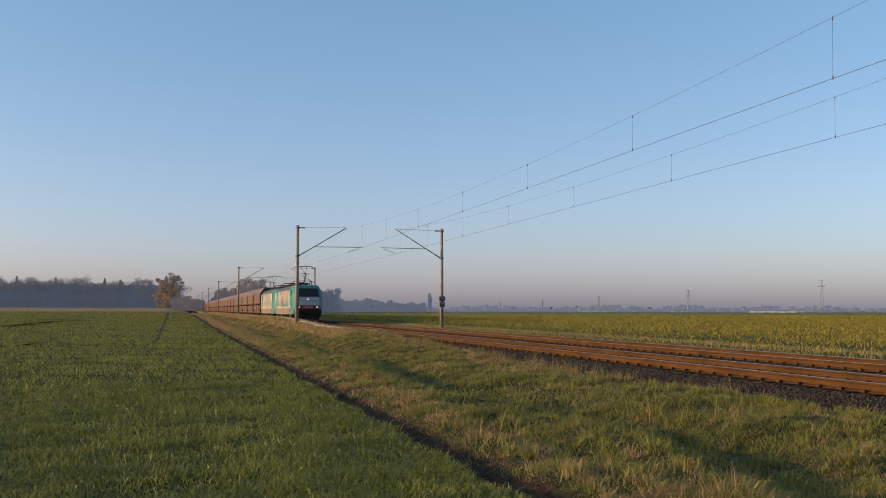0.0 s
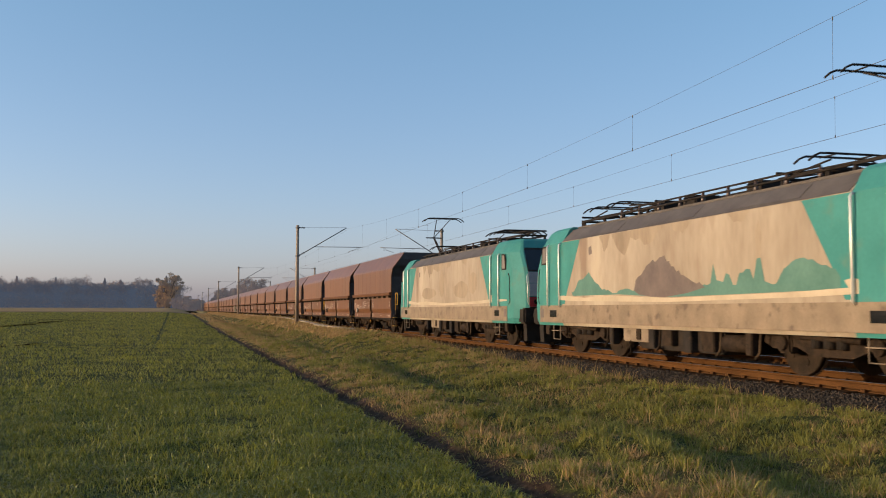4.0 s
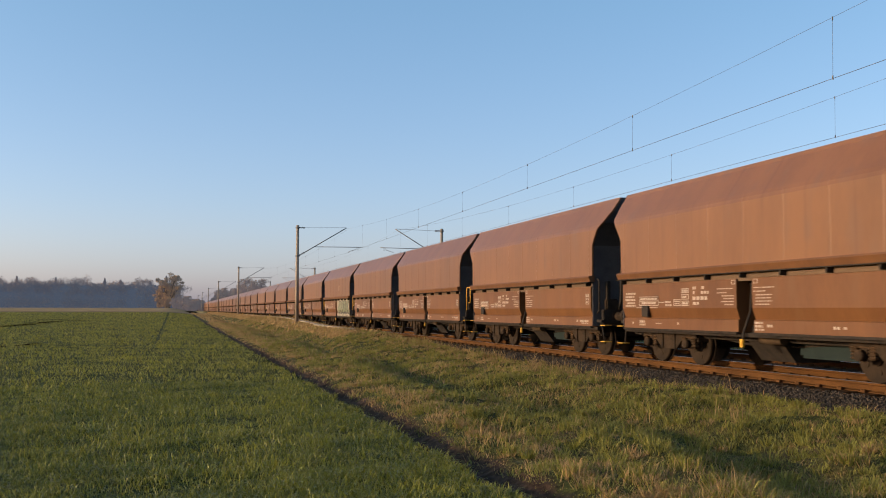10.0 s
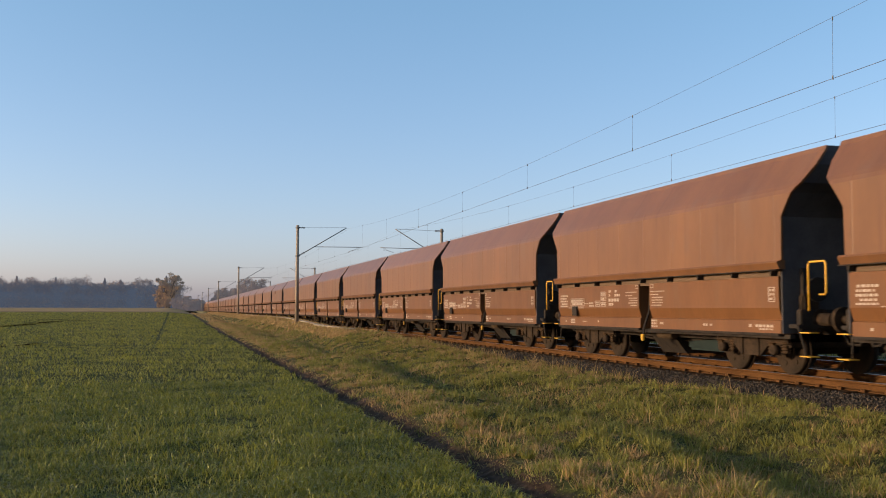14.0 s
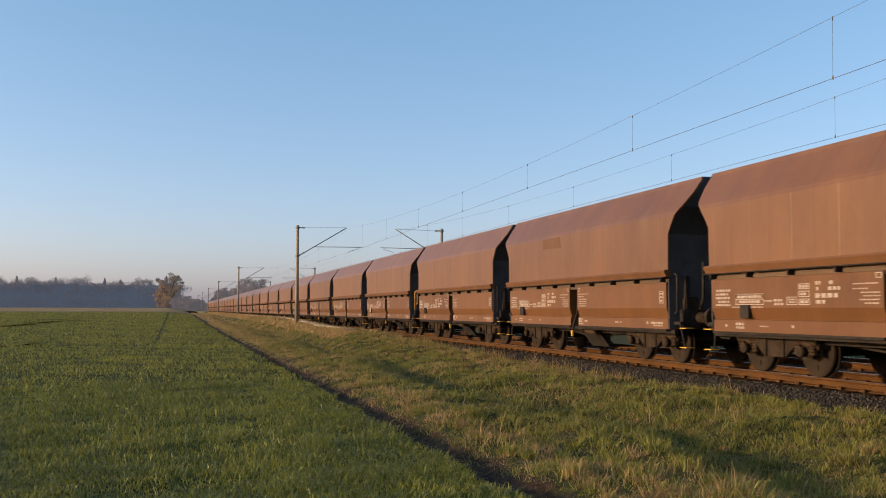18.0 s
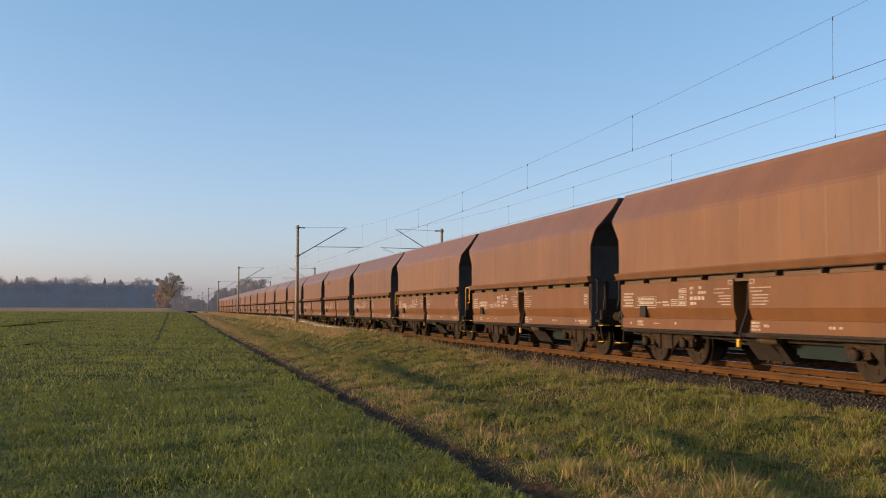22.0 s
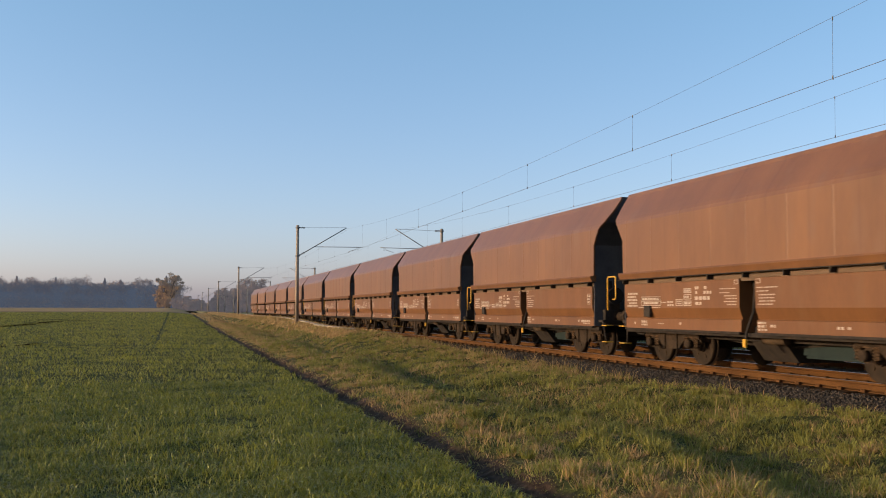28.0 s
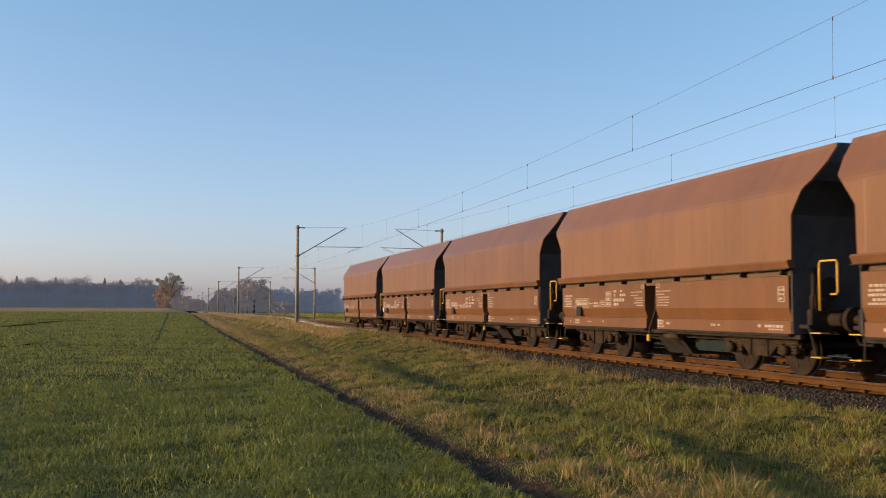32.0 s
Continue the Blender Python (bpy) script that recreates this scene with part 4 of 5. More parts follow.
        part("paper_placard", box(B(), x - .004, x + .004, y0, y1, z0, z1), PLASTER, WAGONS[k], "white paper placard")
    for k, y0, y1 in ((31, 2.6, 4.0), (21, .9, 2.3)):
        part("repair_patch", plate(B(), [(y0, 3.02), (y1, 3.05), (y1, 3.34), (y0 + .1, 3.34)], -1.506, -1.499), LEDGE, WAGONS[k], "dark scorched repair patch")


marks()


# ---- locomotive: 18.9 m over the buffers, y towards its tail ----
def pantograph(parent, y, s, up):
    """s: the way in which the knee points along the roof."""
    b = B()
    for x in (-.45, .45):
        box(b, x - .03, x + .03, y - .8, y + .8, 3.84, 3.90)
        for e in (-.7, .7):
            rod(b, (x, y + e, 3.60), (x, y + e, 3.85), .05, 8)
    for e in (-.8, .8):
        box(b, -.48, .48, y + e - .03, y + e + .03, 3.84, 3.90)
    p = part("pantograph", b, GRIME, parent, "raised single-arm current collector" if up else "folded current collector")
    if up:
        knee, head = (0, y + s * 1.15, 4.78), (0, y - s * .60, 5.50)
        root = (0, y - s * .20, 3.92)
    else:
        knee, head = (0, y + s * 1.0, 4.02), (0, y - s * .6, 4.07)
        root = (0, y - s * .55, 3.92)
    part("lower_arm", rod(B(), root, knee, .05, 8, .04), GRIME, p)
    part("control_rod", rod(B(), (.1, y - s * .2, 3.90), (.1, knee[1] + s * .08, knee[2] - .05), .015, 6), GRIME, p)
    b = B()
    for x in (-.32, .32):
        rod(b, knee, (x, head[1], head[2]), .02, 6)
    rod(b, (-.4, knee[1], knee[2]), (.4, knee[1], knee[2]), .03, 6)
    part("upper_arm", b, GRIME, p)
    b = B()
    for e in (-.22, .22):
        pts = [(x, head[1] + e, head[2] + .08 - (.16 * max(0, (abs(x) - .65) / .32) ** 2)) for x in (-.97, -.85, -.72, -.5, 0, .5, .72, .85, .97)]
        path(b, pts, .022, 6)
    for x in (-.4, .4):
        rod(b, (x, head[1] - .22, head[2] + .06), (x, head[1] + .22, head[2] + .06), .015, 6)
    part("collector_head", b, GRIME, p)


def build_loco(front_up):
    o = hub("electric_locomotive", pose(XC, 0, 0), "teal and cream electric locomotive with painted skyline, pantograph raised" if front_up else "teal electric locomotive with dirty plain cream flanks and grey roof", "locomotive", "locomotives of the train")
    lev = [(1.44, .78), (1.49, .95), (1.49, 1.32), (1.49, 1.66), (1.49, 2.46), (1.47, 3.16), (1.24, 3.55), (1.12, 3.63)]
    ends = [8.86, 8.93, 8.97, 8.96, 8.86, 8.42, 8.16, 8.04]      # slanted nose
    wide = [.73, .73, .73, .73, .735, .745, .80, .82]
    # long hull between the cabs and two cab shells
    hull = [(-x, z) for x, z in lev[:5]] + [(-1.49, 3.18), (-1.12, 3.53), (-.95, 3.58)]
    hull = hull + [(-x, z) for x, z in hull[::-1]]
    part("hull", prism(B(), hull, -6.2, 6.2), CREAM, o, "cream painted machine-room hull")
    for s in (-1, 1):
        b = B()
        st = [(6.2, 1.0, 0.0), (1.05, 1.0, 0.5), (.60, .955, 0.5), (.07, .80, 0.5), (0, 0, 1.0)]
        rings = []
        for y, kx, kt in st:
            for_side = []
            for sx in (-1, 1):
                for i, (x, z) in enumerate(lev):
                    if kt == 1.0:
                        co = (sx * x * wide[i], s * ends[i], z)
                    elif kt:
                        co = (sx * x * (1 - (1 - kx) * (1 - wide[i]) / .27), s * (ends[i] - y), z)
                    else:
                        co = (sx * x, s * y, z)
                    for_side.append(b.verts.new(co))
            rings.append(for_side)
        k = len(lev)
        order = list(range(k)) + [k + i for i in reversed(range(k))]
        for r0, r1 in zip(rings, rings[1:]):
            for i in range(2 * k):
                a, c = order[i], order[(i + 1) % (2 * k)]
                b.faces.new((r0[a], r0[c], r1[c], r1[a]))
        e = rings[-1]
        for i in range(k - 1):
            b.faces.new((e[i], e[i + 1], e[k + i + 1], e[k + i]))
        b.faces.new([rings[0][i] for i in order])
        cab = part("cab", b, TEAL, o, "teal cab with slanted nose")
        # nose fittings

        def on_nose(z, d=0.0):
            return s * (np.interp(z, [q[1] for q in lev], ends) + d)

        def nose_panel(name, mat, x0, x1, z0, z1, d, label="", inset=0.0):
            c = B()
            va = [c.verts.new((x, on_nose(z, d), z)) for x, z in ((x0, z0), (x1, z0), (x1 + inset * (-1 if x1 > 0 else 1), z1), (x0 + inset * (1 if x0 < 0 else -1), z1))]
            vb = [c.verts.new((v.co.x, v.co.y - s * .05, v.co.z)) for v in va]
            c.faces.new(va), c.faces.new(vb[::-1])
            for i in range(4):
                c.faces.new((va[i], va[(i + 1) % 4], vb[(i + 1) % 4], vb[i]))
            return part(name, c, mat, cab, label)
        nose_panel("lower_nose", SILVER, -1.085, 1.085, 1.68, 2.10, .022, "silver-grey nose panel")
        nose_panel("upper_nose", SILVER, -1.09, 1.09, 2.115, 2.48, .022, "silver-grey nose panel")
        nose_panel("windscreen", GLASS, -1.05, -.03, 2.55, 3.24, .020, "dark windscreen pane")
        nose_panel("windscreen", GLASS, .03, 1.05, 2.55, 3.24, .020, "dark windscreen pane")
        nose_panel("screen_surround", GRIME, -1.085, 1.085, 2.49, 3.31, .010, "black windscreen surround", .05)
        nose_panel("screen_post", GRIME, -.03, .03, 2.52, 3.26, .026)
        nose_panel("lamp_band", RED, -1.085, 1.085, 1.34, 1.655, .024, "dark red lamp band")
        nose_panel("apron", GRIME, -1.07, 1.07, .82, 1.325, .020, "black lower apron")
        nose_panel("number_bars", WHITE, -.42, .42, 1.45, 1.54, .030)
        for x, z in ((-.86, 1.50), (.86, 1.50), (0, 2.25)):
            d = .030
            c = rod(B(), (x, on_nose(z, d - .02), z), (x, on_nose(z, d + .02), z), .085, 18)
            hl = part("headlight", c, GRIME, cab)
            c = rod(B(), (x, on_nose(z, d + .021), z), (x, on_nose(z, d + .035), z), .052, 18)
            part("lens", c, LAMP if s < 0 and front_up else GLASS, hl, "lit headlamp lens" if s < 0 and front_up else "")
        for x in (-.63, .63):
            c = rod(B(), (x, on_nose(1.5, .03), 1.5), (x, on_nose(1.5, .05), 1.5), .085, 14)
            part("tail_light", c, GLASS, cab)
            part("wiper", path(B(), [(x * .5, on_nose(2.45, .05), 2.45), (x * 1.1, on_nose(2.62, .05), 2.62)], .014, 5), GRIME, cab)
            part("nose_rail", path(B(), [(x * 1.76, on_nose(1.42, -.02), 1.42), (x * 1.84, on_nose(1.5, .06), 1.5), (x * 1.84, on_nose(2.3, .06), 2.3), (x * 1.76, on_nose(2.4, -.02), 2.4)], .016, 6), CHROME, cab, "bright nose handrail")
            part("nose_grip", path(B(), [(x, on_nose(1.72, .03), 1.72), (x, on_nose(1.72, .08), 1.74), (x, on_nose(1.86, .08), 1.86), (x, on_nose(1.88, .03), 1.88)], .014, 5), CHROME, cab)
        # bumper, plough, buffers
        part("bumper", box(B(), -1.30, 1.30, s * 8.76 - .26, s * 8.76 + .26, .78, 1.30, .05), GRIME, o, "black bumper beam")
        part("plough", prism(B(), [(-1.12, .22), (1.12, .22), (1.16, .95), (-1.16, .95)], s * 8.55, s * 8.85), GRIME, o, "dusty dark snow plough")
        buffers(o, s * 8.9, s, GRIME, 1.06, .55, GRIME)
        for x in (-1, 1):
            X = x * 1.492
            # doors, windows, rails
            part("cab_door", box(B(), X - .012, X + .012, s * 6.72 - .37, s * 6.72 + .37, 1.36, 3.17, .004), TEAL, cab)
            for e in (6.27, 7.16):
                part("handrail", path(B(), [(x * 1.50, s * e, 1.32), (x * 1.555, s * e, 1.38), (x * 1.555, s * e, 3.10), (x * 1.50, s * e, 3.16)], .026, 8), CHROME, cab, "bright vertical handrail")
            c = plate(B(), [(s * 7.36, 2.58), (s * 7.80, 2.58), (s * 7.72, 3.06), (s * 7.64, 3.13), (s * 7.36, 3.13)], X - .006, X + .006)
            wd = part("side_window", c, GRIME, cab, "black-framed cab side window")
            part("pane", plate(B(), [(s * 7.41, 2.63), (s * 7.73, 2.63), (s * 7.66, 3.03), (s * 7.60, 3.08), (s * 7.41, 3.08)], X - .012, X + .012), DULLPANE, wd, "dusty pane reflecting a pale sky")
            part("nose_seam", path(B(), [(x * 1.472, s * 8.00, 2.46), (x * 1.464, s * 8.08, 2.30), (x * 1.462, s * 8.12, 1.50), (x * 1.470, s * 8.02, 1.42)], .016, 5), GRIME, cab)
            part("door_steps", path(B(), [(x * 1.43, s * 6.47, .9), (x * 1.43, s * 6.47, .38), (x * 1.43, s * 6.97, .38), (x * 1.43, s * 6.97, .9)], .016, 5), SILL, o)
            part("step_tread", box(B(), x * 1.40 - .10, x * 1.40 + .10, s * 6.72 - .25, s * 6.72 + .25, .62, .64), SILL, o)
            part("sill_recess", box(B(), X - .012, X + .010, s * 6.85 - .25, s * 6.85 + .25, 1.02, 1.22), GLASS, o, "dark step recess")
            part("sill_hatch", box(B(), X - .012, X + .012, s * 7.72 - .12, s * 7.72 + .12, 1.0, 1.26), ROCK, o)
            # teal wedge from the cab into the hull
            c = plate(B(), [(s * 6.2, 1.40), (s * 6.2, 3.17), (s * 4.9, 3.17), (s * 5.2, 2.7), (s * 5.85, 1.7), (s * 6.0, 1.40)], x * 1.488, x * 1.494)
            part("livery_wedge", c, TEAL, o, "teal livery wedge")
    for x in (-1, 1):
        X = x * 1.493
        part("sill", box(B(), X - .008, X + .008, -7.92, 7.92, .86, 1.36), SILL, o, "grey-beige lower side")
        part("wave_stripe", plate(B(), [(-7.9, 1.58), (-7.0, 1.60), (-6.2, 1.76), (-6.0, 1.72), (-6.1, 1.60), (-4.5, 1.55), (0, 1.50), (3, 1.60), (4.6, 1.56), (6.1, 1.64), (7.0, 1.62), (7.0, 1.56), (5.6, 1.48), (0, 1.41), (-5, 1.46), (-7.9, 1.53)], x * 1.491, x * 1.499), PALE, o, "pale wave stripe")
        rnd = random.Random(8)
        if front_up:
            # a dome by the cab, towers, a low waterline and a sail-like hall
            top = []
            for i in range(96):
                y = -5.9 + 11.4 * i / 95
                z = 1.70 + .10 * math.sin(y * 2.3) ** 2 + rnd.uniform(0, .05)
                z += .34 * max(0, 1 - ((y + 5.0) / .85) ** 2) ** .5 + .40 * (abs(y + 3.55) < .10) + .22 * (abs(y + 3.1) < .22) + .36 * (abs(y + 1.9) < .07) + .2 * (abs(y + 2.5) < .12)
                z += .5 * max(0, 1 - abs(y - 4.3) / .75) + .25 * max(0, 1 - abs(y - 5.0) / .3)
                top.append((y, z - .06 * (1.6 < y < 3.5)))
            part("artwork_skyline", plate(B(), top + [(5.4, 1.62), (2.5, 1.62), (0, 1.52), (-2.5, 1.54), (-5.9, 1.58)], x * 1.489, x * 1.4945), TEALART, o, "sea-green skyline artwork")
            crag = []
            for i in range(31):
                y = -1.6 + 3.25 * i / 30
                crag.append((y, 1.62 + .84 * (np.interp(y, [-1.6, -1.2, -.7, -.2, .15, .45, .9, 1.2, 1.5, 1.65], [.1, .28, .42, .72, .98, .9, .86, .58, .5, .1]) + rnd.uniform(-.05, .05))))
            part("artwork_rock", plate(B(), crag + [(1.4, 1.60), (.8, 1.54), (.1, 1.52), (-.9, 1.60)], x * 1.489, x * 1.4962), ROCK, o, "umber rock artwork")
        else:
            for y, z, w, h in ((-4.0, 2.25, .5, .35), (-2.4, 2.0, .9, .28), (.4, 2.3, .35, .5), (2.6, 1.95, 1.1, .22)):
                sm = [(y + w * (1 + .25 * rnd.random()) * math.cos(k * .42), z + h * (1 + .3 * rnd.random()) * math.sin(k * .42)) for k in range(15)]
                part("faded_motif", plate(B(), sm, x * 1.489, x * 1.4935), SMUDGE, o, "faded grey artwork motif")
        for y, w, h in ((2.3, .55, .75), (1.1, .9, .5), (-.6, .4, .35), (3.3, .3, .45), (-2.9, .35, .25)):
            run = [(y - w, 3.17)] + [(y - w + 2 * w * k / 8, 3.17 - h * (.45 + .55 * rnd.random()) * math.sin(math.pi * (k + .5) / 9)) for k in range(9)] + [(y + w, 3.17)]
            part("soot_run", plate(B(), run[::-1], x * 1.489, x * 1.4925), SMUDGE, o, "grey-brown soot run below the roof edge")
        part("artwork_ship", plate(B(), [(-3.62, 1.9), (-3.66, 2.7), (-3.56, 2.95), (-3.46, 2.7), (-3.48, 1.9)], x * 1.489, x * 1.4915), SMUDGE, o, "pale grey artwork motif")
        part("artwork_ship", plate(B(), [(4.1, 2.74), (4.15, 2.96), (4.32, 2.90), (4.3, 2.7)], x * 1.489, x * 1.4935), ROCK, o, "umber artwork motif")
        for y in (-4.2, -2.1, .2, 2.3, 4.4):
            part("sill_hatch", box(B(), X - .006, X + .014, y - .12, y + .12, 1.02, 1.24, .004), ROCK if int(y) % 2 else SILL, o)
        part("sill_bars", box(B(), X - .006, X + .010, .5, 1.5, 1.08, 1.16), WHITE, o)
        part("roof_flank", prism(B(), [(x * 1.478, 3.19), (x * 1.496, 3.19), (x * 1.135, 3.545), (x * 1.12, 3.53)], -6.15, 6.15), ROOFGREY, o, "grey sloped roof flank")
        for y in (-3.7, 0, 3.7):
            part("roof_grille", prism(B(), [(x * 1.43, 3.24), (x * 1.457, 3.24), (x * 1.19, 3.50), (x * 1.17, 3.50)], y - 1.1, y + 1.1), ROOFGREY, o, "grey roof ventilation grille")
        part("roof_rail", path(B(), [(x * .98, -5.6, 3.74), (x * .98, 5.6, 3.74)], .025, 6), GRIME, o)
    part("roof_deck", box(B(), -1.0, 1.0, -6.15, 6.15, 3.57, 3.63, .01), ROOFGREY, o)
    for i in range(9):
        y = -4.2 + i * 1.05
        b = B()
        for x in (-.55, .35):
            rod(b, (x, y, 3.62), (x, y, 3.92), .06, 8, .035)
        part("roof_insulator", b, PORC, o)
    b = path(B(), [(-.55, -4.2, 3.94), (-.55, 4.2, 3.94)], .022, 6)
    path(b, [(.35, -4.2, 3.94), (.35, 4.2, 3.94)], .022, 6)
    part("roof_busbar", b, GRIME, o)
    for y in (-1.8, .9, 2.4):
        part("roof_breaker", box(B(), -.4, .3, y - .3, y + .3, 3.62, 3.96, .03), GRIME, o)
    for y, s in ((-5.75, -1), (-3.6, 1), (3.6, -1), (6.2, 1)):
        pantograph(o, y, s, (y < -5) if front_up else (y > 5))
    part("horn", rod(B(), (.5, -7.75, 3.60), (.5, -7.75, 3.96), .035, 8), GRIME, o)
    part("aerial", rod(B(), (-.3, 7.4, 3.60), (-.3, 7.4, 3.95), .03, 8), GRIME, o)
    # bogies and underside gear
    for y in (-5.2, 5.2):
        b = B()
        for s in (-1, 1):
            plate(b, [(-2.0, .62), (-1.9, .92), (-.7, .88), (-.5, .66), (.5, .66), (.7, .88), (1.9, .92), (2.0, .62), (1.7, .5), (1.0, .55), (.55, .40), (-.55, .40), (-1.0, .55), (-1.7, .5)], s * 1.05, s * 1.16)
        box(b, -1.1, 1.1, -.3, .3, .45, .85, .02)
        bg = part("bogie", b, BOGIE, o, "grimy two-axle motor bogie", at=(0, y, 0))
        for e in (-1.3, 1.3):
            wheelset(bg, .625, (0, e, .625))
            for s in (-1, 1):
                c = box(B(), s * 1.12 - .1, s * 1.12 + .1, e - .2, e + .2, .42, .82, .04)
                rod(c, (s * 1.20, e, .62), (s * 1.30, e, .62), .14, 12)
                part("axle_box", c, BOGIE, bg)
        for s in (-1, 1):
            c = B()
            for e in (-.35, 0, .35):
                rod(c, (s * 1.18, e, .55), (s * 1.18, e, .95), .12, 10)
            part("spring", c, GRIME, bg)
            part("damper", rod(B(), (s * 1.25, -.9, .7), (s * 1.25, .9, .75), .05, 8), BOGIE, bg)
            part("sand_pipe", path(B(), [(s * .95, -2.0, .8), (s * .85, -2.05, .3), (s * .78, -1.95, .12)], .025, 6), GRIME, bg)
    part("transformer", box(B(), -1.25, 1.25, -1.9, 1.9, .30, .80, .05), GRIME, o, "dark underfloor transformer tank")
    for x in (-1, 1):
        for i, (yy, ww, z0, mt) in enumerate(((-3.05, .22, .34, BOGIE), (-1.55, .5, .36, BOGIE), (-.7, .35, .30, GRIME), (.2, .45, .42, BOGIE), (.95, .3, .34, GRIME), (1.6, .25, .5, BOGIE), (3.1, .2, .36, GRIME), (-7.6, .3, .5, BOGIE), (7.5, .3, .5, BOGIE))):
            part("underfloor_box", box(B(), x * 1.32 - .1, x * 1.32 + .1, yy - ww / 2, yy + ww / 2, z0, .82, .02), mt, o)
        for yy in (-3.4, -2.0, .6, 2.05, 3.4):
            part("hanging_pipe", path(B(), [(x * 1.36, yy, .82), (x * 1.36, yy + .05, .4), (x * 1.3, yy + .3, .28)], .028, 6), DUSTY if yy < 0 else BOGIE, o)
        part("battery_box", box(B(), x * 1.25 - .15, x * 1.25 + .15, 1.0, 2.45, .46, .86, .03), SILL, o)
        part("air_tank", rod(B(), (x * 1.2, -2.9, .55), (x * 1.2, -2.0, .55), .18, 12), BOGIE, o)
    return o


LOCOS = [build_loco(True), build_loco(False)]

# ---- vegetation ----
def blades(name, x, y, h, width, mat, label, category, lean=.35, seed=1, zoff=0.0, way=None):
    """Bent grass blades rooted at x, y."""
    rng = np.random.default_rng(seed)
    n = len(x)
    z = ground_z(x, y) - .01 + zoff
    a = rng.random(n) * 6.283
    fx, fy = np.cos(a), np.sin(a)
    d = rng.random(n) * 6.283 if way is None else way
    k = h * lean * (.25 + .75 * rng.random(n))
    width = width * rng.uniform(.6, 1.5, n)
    lx, ly = np.cos(d) * k, np.sin(d) * k
    w = width / 2
    p = np.zeros((n, 5, 3))
    p[:, 0] = np.stack([x - fx * w, y - fy * w, z], -1)
    p[:, 1] = np.stack([x + fx * w, y + fy * w, z], -1)
    p[:, 2] = np.stack([x - fx * w * .8 + lx * .35, y - fy * w * .8 + ly * .35, z + h * .58], -1)
    p[:, 3] = np.stack([x + fx * w * .8 + lx * .35, y + fy * w * .8 + ly * .35, z + h * .58], -1)
    p[:, 4] = np.stack([x + lx, y + ly, z + h * (1 - np.minimum(.38 * k / h, .7))], -1)
    t = np.array([(0, 1, 3), (0, 3, 2), (2, 3, 4)])[None] + 5 * np.arange(n)[:, None, None]
    return tagged(tri_mesh(name, p.reshape(-1, 3), t.reshape(-1, 3), mat), label, category, kind="stuff")


def scatter(n, y0, y1, x_of, seed, power=2.0):
    rng = np.random.default_rng(seed)
    y = y0 + (y1 - y0) * rng.random(n) ** power
    lo, hi = x_of(y)
    return lo + (hi - lo) * rng.random(n), y, rng


def clump(x, y, scale, seed):
    """Slow field of 0..1 by which grass grows taller or drier in patches."""
    r = np.random.default_rng(seed)
    v = 0
    for i in range(5):
        a, ph = r.random() * 6.283, r.random() * 6.283
        v = v + np.sin((x * np.cos(a) + y * np.sin(a)) * scale * (1 + .6 * i) + ph) / (1 + .5 * i)
    return np.clip(.5 + .22 * v, 0, 1)


# wheat in drilled rows along the line, with a tramline left bare
x, y, rng = scatter(145000, 6.5, 210, lambda y: (-.24 * y - .6, np.full_like(y, 2.88)), 21, 2.6)
row = .125
x = np.where(y < 60, np.round(x / row) * row + rng.normal(0, .045, len(x)), x)
bare = (np.abs(x + .72 + .0052 * y) < .04 + .0007 * y) & (rng.random(len(x)) < .85 * smooth(30, 60, y))
keep = ~bare
x, y, rng_h = x[keep], y[keep], rng.random(keep.sum())
h = (.05 + .085 * rng_h) * (.45 + .6 * clump(x, y, .8, 3) + .5 * clump(x, y, 3.1, 13)) * (1 + .002 * y)
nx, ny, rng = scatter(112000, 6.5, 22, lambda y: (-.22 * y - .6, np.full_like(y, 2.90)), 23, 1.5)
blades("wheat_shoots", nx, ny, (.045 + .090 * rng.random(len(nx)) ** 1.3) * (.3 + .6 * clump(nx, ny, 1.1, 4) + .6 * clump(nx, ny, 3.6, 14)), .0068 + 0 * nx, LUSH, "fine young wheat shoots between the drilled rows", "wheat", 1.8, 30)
blades("wheat", x, y, h, .0055 + .00022 * y, WHEAT, "short young winter wheat in drilled rows", "wheat", 1.5, 31)

# verge: green blades, dry blades, then tall tufts
x, y, rng = scatter(195000, 5.5, 110, lambda y: (np.full_like(y, 3.24), np.full_like(y, 9.95)), 22, 2.2)
c = clump(x, y, .9, 5)
h = (.05 + .12 * rng.random(len(x)) ** 1.5) * (.35 + 1.15 * c)
h = h * np.where(x < 3.6, .6, 1) * (.3 + 1.5 * clump(x, y, 3.6, 15) ** 1.4) * (1 + .7 * smooth(9.4, 9.9, x))
edge = .55 * smooth(8, 16, y) * (1 - smooth(3.7, 4.7, x)) * clump(x, y, 1.3, 19) + .14 * smooth(20, 40, y) * clump(x, y, .5, 18) + .35 * smooth(8.0, 8.9, x) * smooth(17, 22, y) * (1 - smooth(40, 50, y)) * clump(x, y, 1.1, 20)
edge = edge - .16 * (1 - smooth(11, 15, y)) * smooth(6, 7, x)
dry = rng.random(len(x)) < np.clip(.75 * (1 - clump(x, y, .9, 8)) - .16, .04, .45) + edge
blades("verge_grass", x[~dry], y[~dry], h[~dry], .0052 + .00026 * y[~dry], VERGE, "rough green grass on the railway verge", "grass", 1.7, 32)
blades("dry_grass", x[dry], y[dry], h[dry] * 1.25, .0042 + .00024 * y[dry], DRY, "withered straw-coloured grass among the green", "dry grass", 1.5, 33)
tx, ty, th = [], [], []
rng = np.random.default_rng(9)
